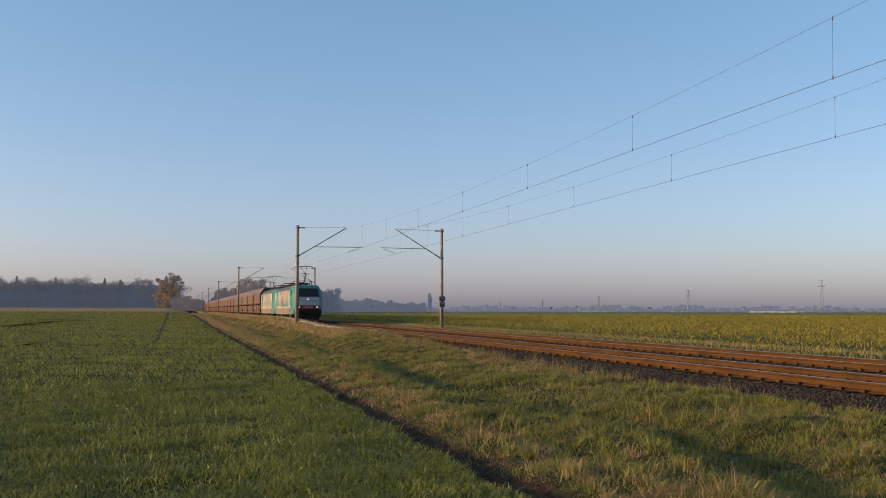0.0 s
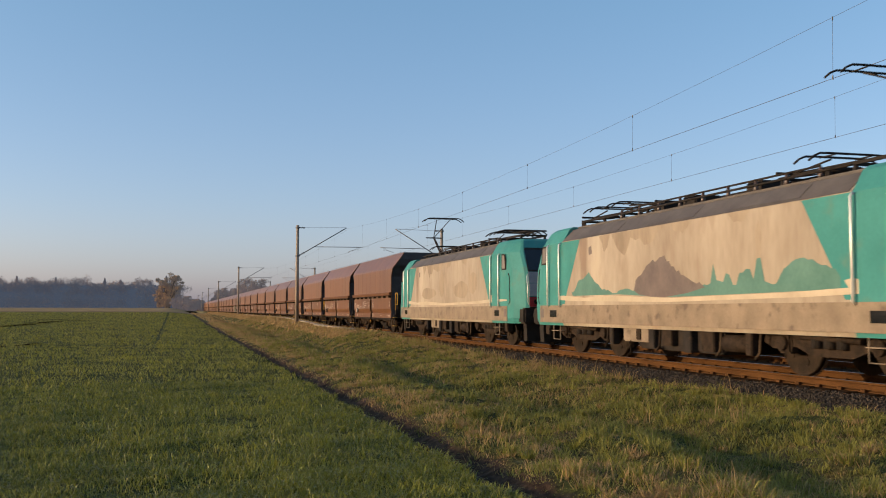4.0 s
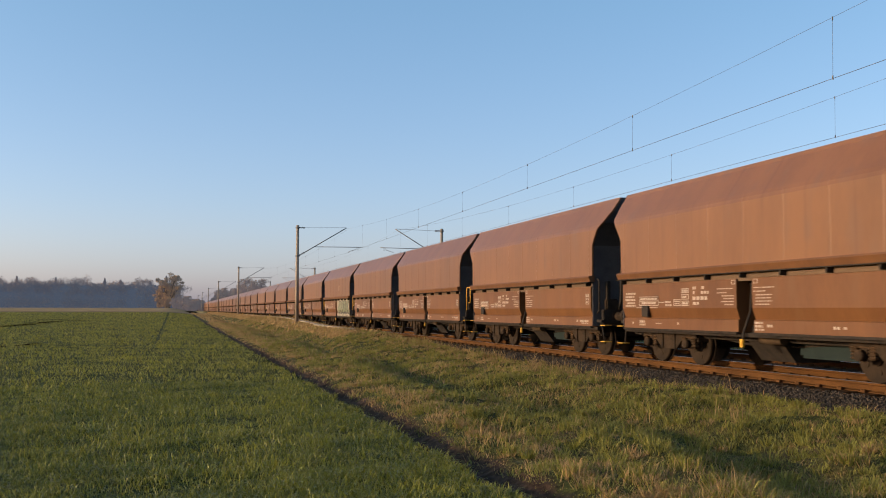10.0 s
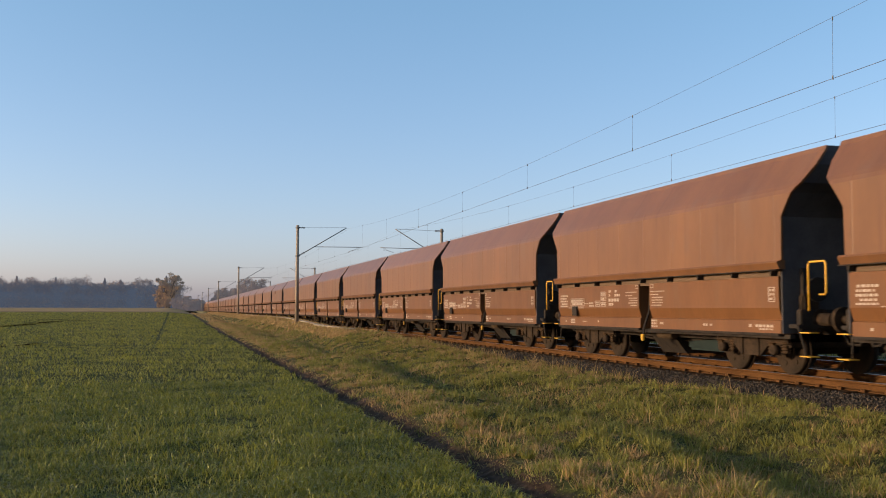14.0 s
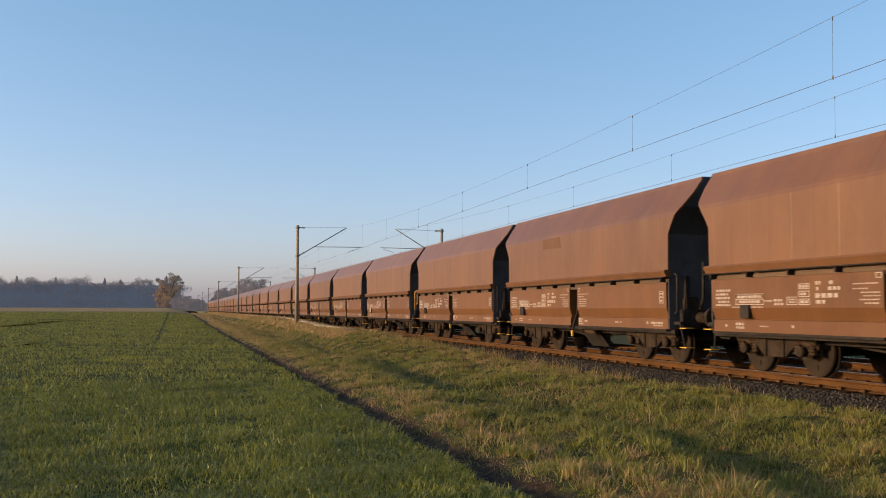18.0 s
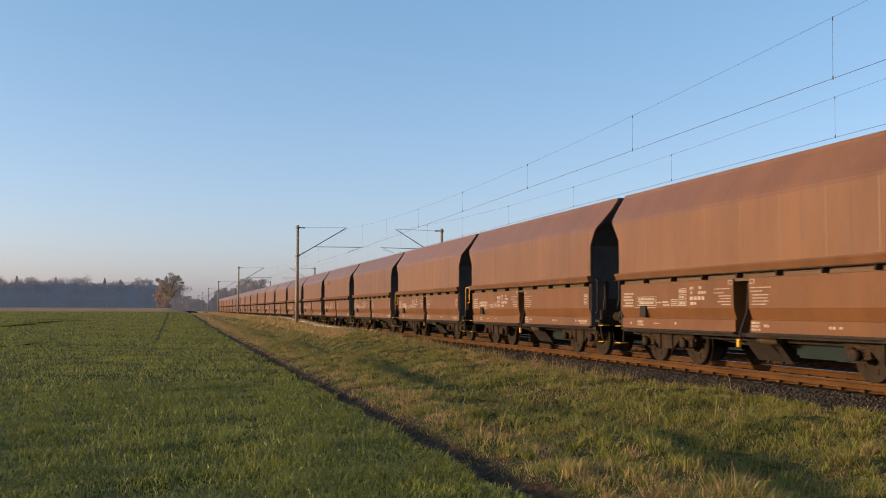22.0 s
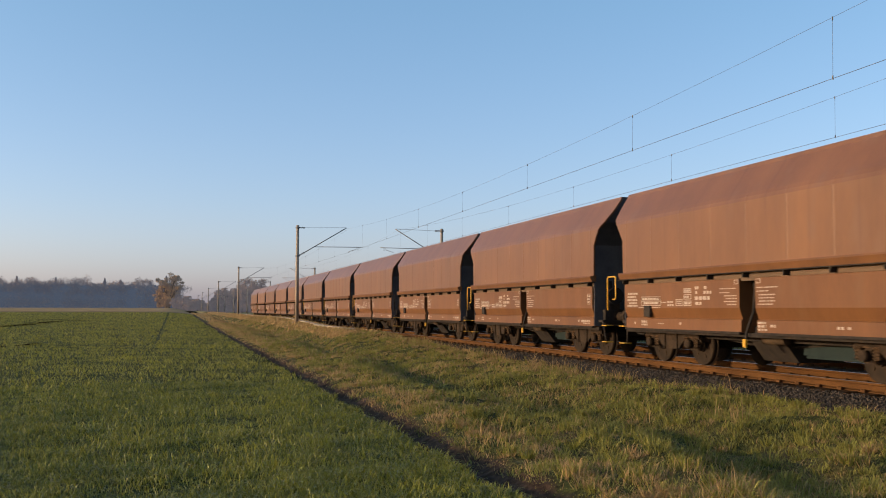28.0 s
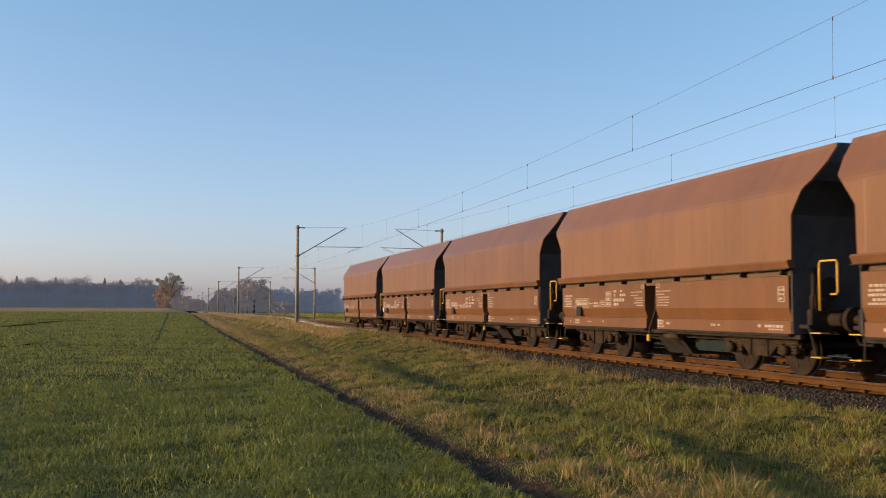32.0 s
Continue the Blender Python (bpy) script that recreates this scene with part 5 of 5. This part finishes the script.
spots = [(9.25, 22.6, .55, 34, .13), (9.35, 24.4, .5, 26, .12), (9.5, 27.6, .45, 40, .25), (9.2, 21.6, .5, 26, .12), (9.4, 20.8, .62, 5, .08), (7.6, 12.0, .60, 22, .09), (7.9, 12.9, .42, 16, .12), (3.65, 8.5, .24, 46, .12), (3.75, 11.4, .26, 40, .14), (4.15, 8.2, .2, 30, .18), (10.0, 16.0, .45, 12, .12), (3.7, 13.2, .24, 40, .14), (7.0, 13.5, .36, 14, .12), (8.9, 14.5, .36, 16, .2), (9.4, 31, .45, 40, .4), (9.5, 36, .45, 40, .5)]
for i in range(45):
    yy = 7 + 90 * rng.random() ** 1.3
    spots.append((3.6 + 6.0 * rng.random(), yy, rng.uniform(.14, .28), 14 + int(yy * .4), rng.uniform(.12, .4)))
for sx, sy, sh, n, r in spots:
    tx.append(sx + rng.normal(0, r, n)), ty.append(sy + rng.normal(0, r, n)), th.append(sh * rng.uniform(.45, 1.1, n))
tx, ty, th = np.concatenate(tx), np.concatenate(ty), np.concatenate(th)
ok = (tx > 3.3) & (tx < 10.2)
blades("dry_tufts", tx[ok], ty[ok], th[ok], .0034 + .00022 * ty[ok], DRY, "tall dry straw tufts standing on the verge", "dry grass", .6, 34)
# tussocks: sheaves of blades that fall outward from one root
rng = np.random.default_rng(77)
for name, mat_, label, count, sd in (("grass_tussocks", VERGE, "rank green tussocks heaped over the verge", 1900, 41), ("straw_tussocks", DRY, "flattened tan tussocks of withered grass on the verge", 520, 42)):
    cy = 5.8 + 44 * rng.random(count) ** 1.7
    cx = 3.55 + 6.3 * rng.random(count)
    if mat_ is DRY:
        side = rng.random(count)
        cx = np.where(side < .34, 3.5 + .7 * rng.random(count), np.where(side < .62, 8.3 + 1.4 * rng.random(count), cx))
        cy = np.where(side < .34, np.maximum(cy, 7.5), np.where(side < .62, 17 + .7 * cy, cy))
    n = np.where(cy < 16, 46, 26)
    k = np.repeat(np.arange(count), n)
    a = rng.random(len(k)) * 6.283
    r = (.05 + .10 * rng.random(count))[k] * np.sqrt(rng.random(len(k)))
    tall = (.10 + .14 * rng.random(count) ** 1.6)[k] * (.55 + .5 * rng.random(len(k))) * (.8 if mat_ is DRY else 1.0)
    bx, by = cx[k] + r * np.cos(a), cy[k] + r * np.sin(a)
    blades(name, bx, by, tall, .0044 + .00026 * by, mat_, label, "grass" if mat_ is VERGE else "dry grass", 1.25, sd, 0.0, a + rng.normal(0, .5, len(k)))
# pale straw bank by the mast
x, y, rng = scatter(15000, 47, 260, lambda y: (7.4 + 0 * y, 9.9 + 0 * y), 25, 1.6)
ok = np.abs(x - 9.05) > .3
x, y = x[ok], y[ok]
fx_, fy_, rng2 = scatter(3500, 80, 260, lambda y: (3.5 + 0 * y, 7.6 + 0 * y), 28, 1.4)
blades("far_straw", fx_, fy_, .05 + .13 * rng2.random(len(fx_)), .03 + .0005 * fy_, DRY, "withered grass along the far verge", "dry grass", .9, 39)
blades("straw_bank", x, y, .06 + .17 * rng.random(len(x)), .03 + .0004 * y, DRY, "pale straw grass on the bank along the track", "dry grass", .6, 35)
# far side strip and mustard crop
x, y, rng = scatter(26000, 16, 150, lambda y: (18.9 + 0 * y, 22.3 + 0 * y), 26, 1.5)
d = rng.random(len(x)) < .45
blades("far_verge_grass", x[~d], y[~d], .05 + .13 * rng.random((~d).sum()), .012 + .0003 * y[~d], VERGE, "grass strip beyond the tracks", "grass", .7, 36)
blades("far_dry_grass", x[d], y[d], .05 + .12 * rng.random(d.sum()), .010 + .0003 * y[d], DRY, "withered grass strip beyond the tracks", "dry grass", .7, 37)
x, y, rng = scatter(170000, 18, 260, lambda y: (21.2 + 0 * y, 28 + .95 * y), 27, 1.5)
stand = (.22 + .26 * clump(x, y, .35, 12) + .20 * clump(x, y, 1.3, 16)) * smooth(20.6, 23.0, x)
at_h = stand * rng.random(len(x)) ** .7
ok = stand > .05
h = .07 + .10 * rng.random(ok.sum())
blades("mustard_crop", x[ok], y[ok], h, .009 + .0006 * y[ok], CROP, "yellow-green leafy cover crop standing in a wide field", "crop", 1.3, 38, at_h[ok])


def leaf_cloud(blobs, per, size, seed):
    """Leaf quads strewn in the given ellipsoids, denser towards their skins."""
    rng = np.random.default_rng(seed)
    V, T, k = [], [], 0
    for (cx, cy, cz), (rx, ry, rz) in blobs:
        n = per
        u = rng.normal(size=(n, 3))
        u /= np.linalg.norm(u, axis=1)[:, None]
        r = rng.random(n) ** .4 * rng.uniform(.75, 1.12, n)
        c = np.array((cx, cy, cz)) + u * r[:, None] * (rx, ry, rz)
        a, b = rng.normal(size=(n, 3)), rng.normal(size=(n, 3))
        a /= np.linalg.norm(a, axis=1)[:, None]
        b -= a * (a * b).sum(1)[:, None]
        b /= np.linalg.norm(b, axis=1)[:, None]
        s = size * rng.uniform(.5, 1.2, n)[:, None]
        q = np.stack([c - a * s, c - b * s * .6, c + a * s, c + b * s * .6], 1)
        V.append(q.reshape(-1, 3))
        i = k + 4 * np.arange(n)
        T += [np.stack([i, i + 1, i + 2], -1), np.stack([i, i + 2, i + 3], -1)]
        k += 4 * n
    return np.concatenate(V), np.concatenate(T)


def tree(x, y, height, spread, leaf, label, seed, per=260, size=.45, name="tree", low=.25):
    z = float(ground_z(x, y))
    rnd = random.Random(seed)
    t = hub(name, pose(x, y, z - .1), label, "tree")
    b = B()
    rod(b, (0, 0, 0), (0, 0, height * .45), height * .028, 9, height * .018)
    tips = []
    for i in range(9):
        a = i * 2.4 + rnd.random()
        hh = height * rnd.uniform(.22, .5)
        tip = Vector((math.cos(a) * spread * rnd.uniform(.4, .75), math.sin(a) * spread * rnd.uniform(.4, .75), height * rnd.uniform(max(low + .15, .45), .85)))
        rod(b, (0, 0, hh), tip, height * .012, 6, height * .004)
        for j in range(2):
            e = tip + Vector((rnd.uniform(-1, 1), rnd.uniform(-1, 1), rnd.uniform(-.2, 1))) * spread * .35
            rod(b, tip.lerp(Vector((0, 0, hh)), .3), e, height * .005, 5, height * .002)
            tips.append(e)
        tips.append(tip)
    rod(b, (0, 0, height * .45), (0, 0, height * .86), height * .018, 7, height * .004)
    part("trunk", b, BARK, t)
    blobs = [(tuple(p), (spread * rnd.uniform(.26, .44), spread * rnd.uniform(.26, .44), height * rnd.uniform(.08, .15))) for p in tips]
    blobs += [((rnd.uniform(-.45, .45) * spread, rnd.uniform(-.45, .45) * spread, height * rnd.uniform(max(low + .12, .3), .92)), (spread * .32, spread * .32, height * .10)) for _ in range(9)]
    if low < .2:
        for _ in range(14):
            f = rnd.uniform(.06, .5)
            k = .95 if name == "bush" or low < .05 else .25 + 1.3 * f
            blobs.append(((rnd.uniform(-.7, .7) * spread * k, rnd.uniform(-.5, .5) * spread * k, height * f), (spread * .40 * k, spread * .36 * k, height * .11)))
    if name == "poplar":
        blobs = [((rnd.uniform(-.15, .15) * spread, 0, height * (.06 + .9 * i / 11)), (spread * (.62 - .5 * abs(i / 11 - .35)), spread * .5, height * .09)) for i in range(12)]
    v, f = leaf_cloud(blobs, per, size, seed)
    v[:, 2] = np.clip(v[:, 2], height * low * .6, height * 1.02)
    cr = tri_mesh("crown", v, f, leaf)
    cr.parent = t
    return t


def vase_tree(x, y, height, spread, label, seed, lean=0.0):
    """An old many-stemmed tree: stems fan out from one foot into small separate leaf masses, russet low, brown above."""
    z = float(ground_z(x, y))
    rnd = random.Random(seed)
    t = hub("tree", pose(x, y, z - .1), label, "tree")
    b = B()
    rod(b, (0, 0, 0), (.1, 0, height * .16), height * .035, 10, height * .026)
    low, high = [], []
    for i in range(13):
        a = i * 2.4 + rnd.uniform(-.3, .3)
        reach = spread * rnd.uniform(.25, .92)
        top = height * rnd.uniform(.50, .90) * (1.04 - .25 * (reach / spread) ** 2)
        mid = Vector((math.cos(a) * reach * .42 + lean * .2, math.sin(a) * reach * .42, top * .52))
        tip = Vector((math.cos(a) * reach + lean, math.sin(a) * reach, top))
        rod(b, (.1, 0, height * .14), mid, height * .016, 6, height * .010)
        rod(b, mid, tip, height * .010, 5, height * .003)
        for j in range(4):
            f = rnd.uniform(.25, 1.0)
            e = mid.lerp(tip, f) + Vector((rnd.uniform(-1, 1), rnd.uniform(-1, 1), rnd.uniform(-.5, .9))) * spread * .20
            rod(b, mid.lerp(tip, f * .8), e, height * .005, 4, height * .0015)
            (high if e.z > height * .56 or e.x > lean + spread * .15 else low).append(e)
        (high if tip.z > height * .60 else low).append(tip)
        for f in (.35, .7, 1.0):
            low.append(Vector((.1, 0, height * .14)).lerp(mid, f) + Vector((rnd.uniform(-.6, .6), rnd.uniform(-.6, .6), rnd.uniform(-.3, .6))))
    part("trunk", b, BARK, t)
    for name, pts, leaf in (("crown", high, OAKLEAF), ("lower_crown", low, RUSSET)):
        blobs = [(tuple(p), (rnd.uniform(.8, 1.5), rnd.uniform(.8, 1.5), rnd.uniform(.6, 1.15))) for p in pts]
        v, f = leaf_cloud(blobs, 110, .25, seed + len(name))
        cr = tri_mesh(name, v, f, leaf)
        cr.parent = t
    return t


vase_tree(-3.6, 420, 17.6, 7.6, "old many-stemmed oak in brown autumn leaf at the field edge", 3, .7)
tree(-4.3, 419, 5.2, 2.4, RUSSET, "low russet-leaved bush at the foot of the oak", 8, 120, .26, "bush", .02)
tree(-7.2, 424, 8.0, 3.0, RUSSET, "smaller orange-leaved tree beside the oak", 5, 70, .28, low=.06)
tree(-1.0, 424, 8.2, 3.0, BROWNLEAF, "half-bare russet tree beside the oak", 6, 80, .28, low=.06)
for i, (bx, by, bh, bs) in enumerate([(5.4, 410, 5.2, 3.6), (8.3, 420, 5.0, 3.4), (2.4, 412, 5.8, 3.2), (-.4, 414, 4.4, 2.4), (11.0, 430, 4.4, 3.0)]):
    tree(bx, by, bh, bs, BROWNLEAF, "leafless brown bush near the track", 40 + i, 110, .26, "bush", .02)
for i, (bx, by, bh, bs) in enumerate([(34, 450, 17, 6.5), (29, 455, 13.5, 5.5), (21.5, 466, 11.5, 5), (40, 468, 13, 5.5), (25, 452, 11.5, 5), (37.5, 456, 13, 5), (18.2, 470, 10, 4), (30.5, 447, 12, 5)]):
    tree(bx, by, bh, bs, BROWNLEAF, "bare winter tree with a brown twiggy crown", 60 + i, 150, .32, low=.03)


def wood_belt(name, rows, label, mat, seed, per=150, size=.9, conifer=0.0, thick=0.0, deep=None):
    """A far wood as one body: crowns along a line, with an uneven skyline."""
    rnd = random.Random(seed)
    blobs, b = [], B()
    for x0, y0, x1, y1, n, hgt, depth in rows:
        if thick:
            # the dense undergrowth deep inside the wood
            m = n * 3
            ring = []
            for i in range(m + 1):
                x, y = x0 + (x1 - x0) * i / m, y0 + (y1 - y0) * i / m + depth * .8
                z = float(ground_z(x, y))
                top = z + hgt * thick * (1 + .16 * noise.noise(Vector((x * .13, 0, 1))) + rnd.uniform(-.05, .05))
                ring.append([b.verts.new((x + rnd.uniform(-.3, .3), y + dy, q)) for dy, q in ((0, z - .3), (-1.2, z + hgt * thick * .5), (0, top), (2.5, top - 1), (3, z - .3))])
            for r0, r1 in zip(ring, ring[1:]):
                for k in range(4):
                    b.faces.new((r0[k], r0[k + 1], r1[k + 1], r1[k]))
        for i in range(n):
            f = (i + rnd.random()) / n
            x, y = x0 + (x1 - x0) * f + rnd.uniform(-2, 2), y0 + (y1 - y0) * f + rnd.random() * depth
            h = hgt * rnd.uniform(.78, 1.08)
            z = float(ground_z(x, y))
            rod(b, (x, y, z - .3), (x, y, z + h * .8), .12, 5, .04)
            if rnd.random() < conifer:
                h *= 1.02
                for q in range(10):
                    blobs.append(((x, y, z + h * (.40 + .065 * q)), (2.3 * (1 - q / 10.5), 2.0 * (1 - q / 10.5), h * .045)))
            else:
                for q in range(4):
                    blobs.append(((x + rnd.uniform(-2.5, 2.5), y + rnd.uniform(-2, 2), z + h * rnd.uniform(.5, .86)), (rnd.uniform(2, 3.4), rnd.uniform(2, 3.2), h * rnd.uniform(.10, .17))))
                blobs.append(((x, y, z + h * .3), (3.6, 2.6, h * .32)))
                blobs.append(((x + rnd.uniform(-2, 2), y - 1, z + h * .16), (3.6, 2.0, h * .2)))
    v, f = leaf_cloud(blobs, per, size, seed)
    ob = tri_mesh(name, v, f, mat)
    st = part("undergrowth", b, deep or mat, ob)
    tagged(st, kind="stuff")
    return tagged(ob, label, "woodland", kind="stuff")


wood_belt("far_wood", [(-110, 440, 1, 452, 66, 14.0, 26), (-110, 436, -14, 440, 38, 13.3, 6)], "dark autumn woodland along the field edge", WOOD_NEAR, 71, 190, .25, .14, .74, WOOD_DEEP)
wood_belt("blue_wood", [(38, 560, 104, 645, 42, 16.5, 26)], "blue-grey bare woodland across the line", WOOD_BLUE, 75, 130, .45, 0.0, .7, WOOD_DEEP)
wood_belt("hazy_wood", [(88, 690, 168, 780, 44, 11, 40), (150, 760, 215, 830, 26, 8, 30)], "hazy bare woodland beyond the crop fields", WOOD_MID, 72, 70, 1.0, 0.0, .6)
groups = random.Random(29)
belt = []
for i in range(26):
    f0 = i / 26 + groups.uniform(-.008, .008)
    f1 = f0 + groups.uniform(.018, .046)
    belt.append((200 + 730 * f0, 1000 - 260 * f0, 200 + 730 * f1, 1000 - 260 * f1, groups.randint(4, 14), groups.choice((4.2, 5.2, 6.4, 7.6)), 60))
belt.append((200, 1040, 930, 790, 200, 4.0, 30))
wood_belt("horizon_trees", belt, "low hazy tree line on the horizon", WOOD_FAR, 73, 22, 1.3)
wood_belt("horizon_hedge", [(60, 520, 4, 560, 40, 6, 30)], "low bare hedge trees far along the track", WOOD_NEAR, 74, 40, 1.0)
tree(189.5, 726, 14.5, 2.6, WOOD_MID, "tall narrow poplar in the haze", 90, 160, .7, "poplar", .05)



# ---- marks in the wheat ----
def rut(x0, y0, x1, y1, width, n, seed, height=.05):
    """A churned strip from one spot to another, wandering, with ragged sides and pinched ends."""
    rnd = random.Random(seed)
    v, t = [], []
    for i in range(n):
        f = i / (n - 1)
        x = x0 + (x1 - x0) * f + rnd.uniform(-.35, .35) * width
        y = y0 + (y1 - y0) * f
        w = width * rnd.uniform(.35, 1.0) * min(1.0, .25 + 6 * f, .25 + 6 * (1 - f)) / 2
        v += [(x - w, y, float(ground_z(x - w, y)) + height), (x + w, y, float(ground_z(x + w, y)) + height)]
        if i:
            t += [(2 * i - 2, 2 * i, 2 * i + 1), (2 * i - 2, 2 * i + 1, 2 * i - 1)]
    return tagged(tri_mesh("tyre_rut", v, t, MUD), "dark muddy tyre rut across the young wheat", "rut", "tyre ruts", "structure")


for k, q in enumerate(((-14.6, 80, -12.6, 116, 1.7, 26), (-14.4, 104, -10.3, 124, 1.5, 24), (-14.0, 196, -10.6, 201, 1.8, 10), (-7.2, 44, -5.9, 48, .6, 8), (-16.5, 120, -13.0, 128, 1.6, 12), (-9.4, 118, -8.0, 121, 1.2, 8))):
    rut(*q, 50 + k)
b = B()
bmesh.ops.create_icosphere(b, subdivisions=3, radius=1.0)
for q in b.verts:
    q.co = Vector((q.co.x * 1.6, q.co.y * 1.1, max(q.co.z, -.2) * .42)) * (1 + .25 * noise.noise(q.co * 2.5))
heap = part("soil_heap", b, MUD)
heap.location = (3.4, 262, float(ground_z(3.4, 262)) + .05)
tagged(heap, "low dark heap of soil at the field edge", "heap")


# ---- far village, halls and pylons ----
def house(x, y, w, d, h, roof_h, turn, wall, roof, label):
    z = float(ground_z(x, y))
    o = hub("house", pose(x, y, z, 0, 0, turn), label, "house", "far village houses")
    part("walls", box(B(), -w / 2, w / 2, -d / 2, d / 2, -.2, h, .0), wall, o)
    part("roof", prism(B(), [(-w / 2 - .4, h), (w / 2 + .4, h), (0, h + roof_h)], -d / 2 - .3, d / 2 + .3), roof, o)
    part("chimney", box(B(), w * .15, w * .15 + .6, -.3, .3, h + roof_h * .4, h + roof_h + .7), TILE, o)
    for i in range(3):
        part("window", box(B(), -w * .35 + i * w * .3, -w * .35 + i * w * .3 + 1.1, -d / 2 - .03, -d / 2 + .02, h * .35, h * .35 + 1.3), GLASS, o)


def place(u, dist):
    """A far spot u degrees right of the camera's axis."""
    a = YAW + radians(u)
    return math.sin(a) * dist, math.cos(a) * dist


rnd = random.Random(17)
for u, dist, w, d, h, rh, wall, roof in [(4.2, 900, 9, 8, 3.6, 3.4, PLASTER, TILE), (5.5, 940, 9, 9, 3.2, 3.2, TILE, TILE), (6.4, 880, 8, 8, 3.4, 3.4, PLASTER, TILE), (7.3, 930, 10, 8, 3.4, 3.6, PLASTER, TILE), (7.9, 870, 9, 8, 3.4, 4, PLASTER, TILE), (12.1, 950, 8, 8, 3.3, 3.2, PLASTER, TILE), (12.9, 900, 9, 8, 3.2, 3.4, PLASTER, SLATE), (14.2, 950, 9, 8, 3.2, 3.0, PLASTER, TILE), (15.0, 980, 9, 8, 3.2, 3.2, PLASTER, TILE), (17.4, 900, 10, 8, 3.2, 3.6, PLASTER, TILE), (17.9, 960, 8, 8, 3.2, 3.2, PLASTER, TILE), (21.6, 940, 10, 8, 3.0, 3.4, PLASTER, TILE), (23.2, 980, 9, 8, 3.0, 3.2, PLASTER, SLATE)]:
    hx, hy = place(u, dist * 1.55)
    house(hx, hy, w, d, h, rh, rnd.uniform(0, 180), wall, roof, "pale village house with a red-brown roof" if roof is TILE else "pale village house with a grey roof")


def hall(u, dist, length, h):
    x, y = place(u, dist)
    o = hub("farm_hall", pose(x, y, float(ground_z(x, y)), 0, 0, -math.degrees(YAW) - u), "long low pale hall far off", "building", "far halls")
    part("walls", box(B(), -length / 2, length / 2, -8, 8, -.2, h), PLASTER, o)
    part("roof", prism(B(), [(-8.4, h), (8.4, h), (0, h + 1.6)], -length / 2 - .4, length / 2 + .4).copy(), SLATE, o, at=(0, 0, 0)).rotation_euler = (0, 0, radians(90))
    for i in range(4):
        part("gate", box(B(), -length * .4 + i * length * .22, -length * .4 + i * length * .22 + 4, -8.05, -7.98, 0, h * .75), SLATE, o)


for u, dist, ln, h in ((8.9, 960, 22, 1.2), (9.8, 980, 18, 1.2), (18.9, 900, 38, 1.4), (13.6, 980, 9, 1.4), (20.2, 980, 9, 1.6)):
    hall(u, dist, ln, h)


def pylon(u, dist, h):
    x, y = place(u, dist)
    o = hub("power_pylon", pose(x, y, float(ground_z(x, y)), 0, 0, -40), "tall grey lattice power pylon in the haze", "pylon", "power pylons")
    b = B()
    w = h * .06
    for sx in (-1, 1):
        for sy in (-1, 1):
            rod(b, (sx * w, sy * w, 0), (sx * w * .22, sy * w * .22, h), .16, 4)
    for i in range(9):
        z0, z1 = h * i / 9, h * (i + 1) / 9
        a0, a1 = w * (1 - .78 * i / 9), w * (1 - .78 * (i + 1) / 9)
        for s in (-1, 1):
            rod(b, (-a0, s * a0, z0), (a1, s * a1, z1), .09, 4)
            rod(b, (s * a0, a0, z0), (s * a1, -a1, z1), .09, 4)
    part("tower", b, PYLON, o)
    for z, s in ((.97, .20), (.80, .26)):
        c = rod(B(), (-h * s * .5, 0, h * z), (h * s * .5, 0, h * z), .16, 5)
        rod(c, (-h * s * .5, 0, h * z), (0, 0, h * z + h * .04), .1, 4)
        rod(c, (h * s * .5, 0, h * z), (0, 0, h * z + h * .04), .1, 4)
        part("cross_arm", c, PYLON, o)


for u, dist, h in ((21.5, 900, 28.5), (14.3, 1000, 22), (9.2, 1080, 17.5), (5.9, 1150, 14), (3.4, 1250, 12.5)):
    pylon(u, dist, h)

# ---- the train's run ----
def motions():
    """F: place of the front buffers along the line at each time."""
    run = [(0.0, 92.7), (1.0, 71.9), (2.0, 51.0), (3.0, 30.1), (3.5, 20.2), (5.5, -21.3), (6.0, -32.0), (7.0, -52.70), (8.0, -73.7), (10.0, -115.3), (12.0, -157.03), (14.0, -198.9), (17.0, -261.47), (18.0, -282.45), (19.0, -302.58), (20.0, -324.3), (21.0, -345.1), (22.0, -365.99), (23.0, -386.94), (24.0, -407.82), (25.0, -428.8), (28.0, -491.6), (32.0, -575.4)]
    def keyed(ob, offset):
        walk(ob, [(t, pose(XC, f + offset, 0)) for t, f in run])
    keyed(LOCOS[0], 9.45)
    keyed(LOCOS[1], 28.35)
    for k, w in enumerate(WAGONS):
        keyed(w, 37.8 + 6.27 + 12.54 * k)
    speed, masters = 20.9, {}
    for thing in LOCOS + WAGONS:
        for bg in thing.children:
            if not bg.name.startswith("bogie"):
                continue
            for ws in bg.children:
                if not ws.name.startswith("wheelset"):
                    continue
                x, y, z = ws.location
                key = (round(y, 2), round(z, 3))
                if key not in masters:
                    walk(ws, [(i / 30, pose(x, y, z, math.degrees(speed * i / 30 / z) % 360)) for i in range(961)])
                    masters[key] = ws
                else:
                    keys = masters[key].animation_data
                    ws.rotation_mode = "QUATERNION"
                    ws.animation_data_create()
                    ws.animation_data.action = keys.action
                    ws.animation_data.action_slot = keys.action_slot


motions()
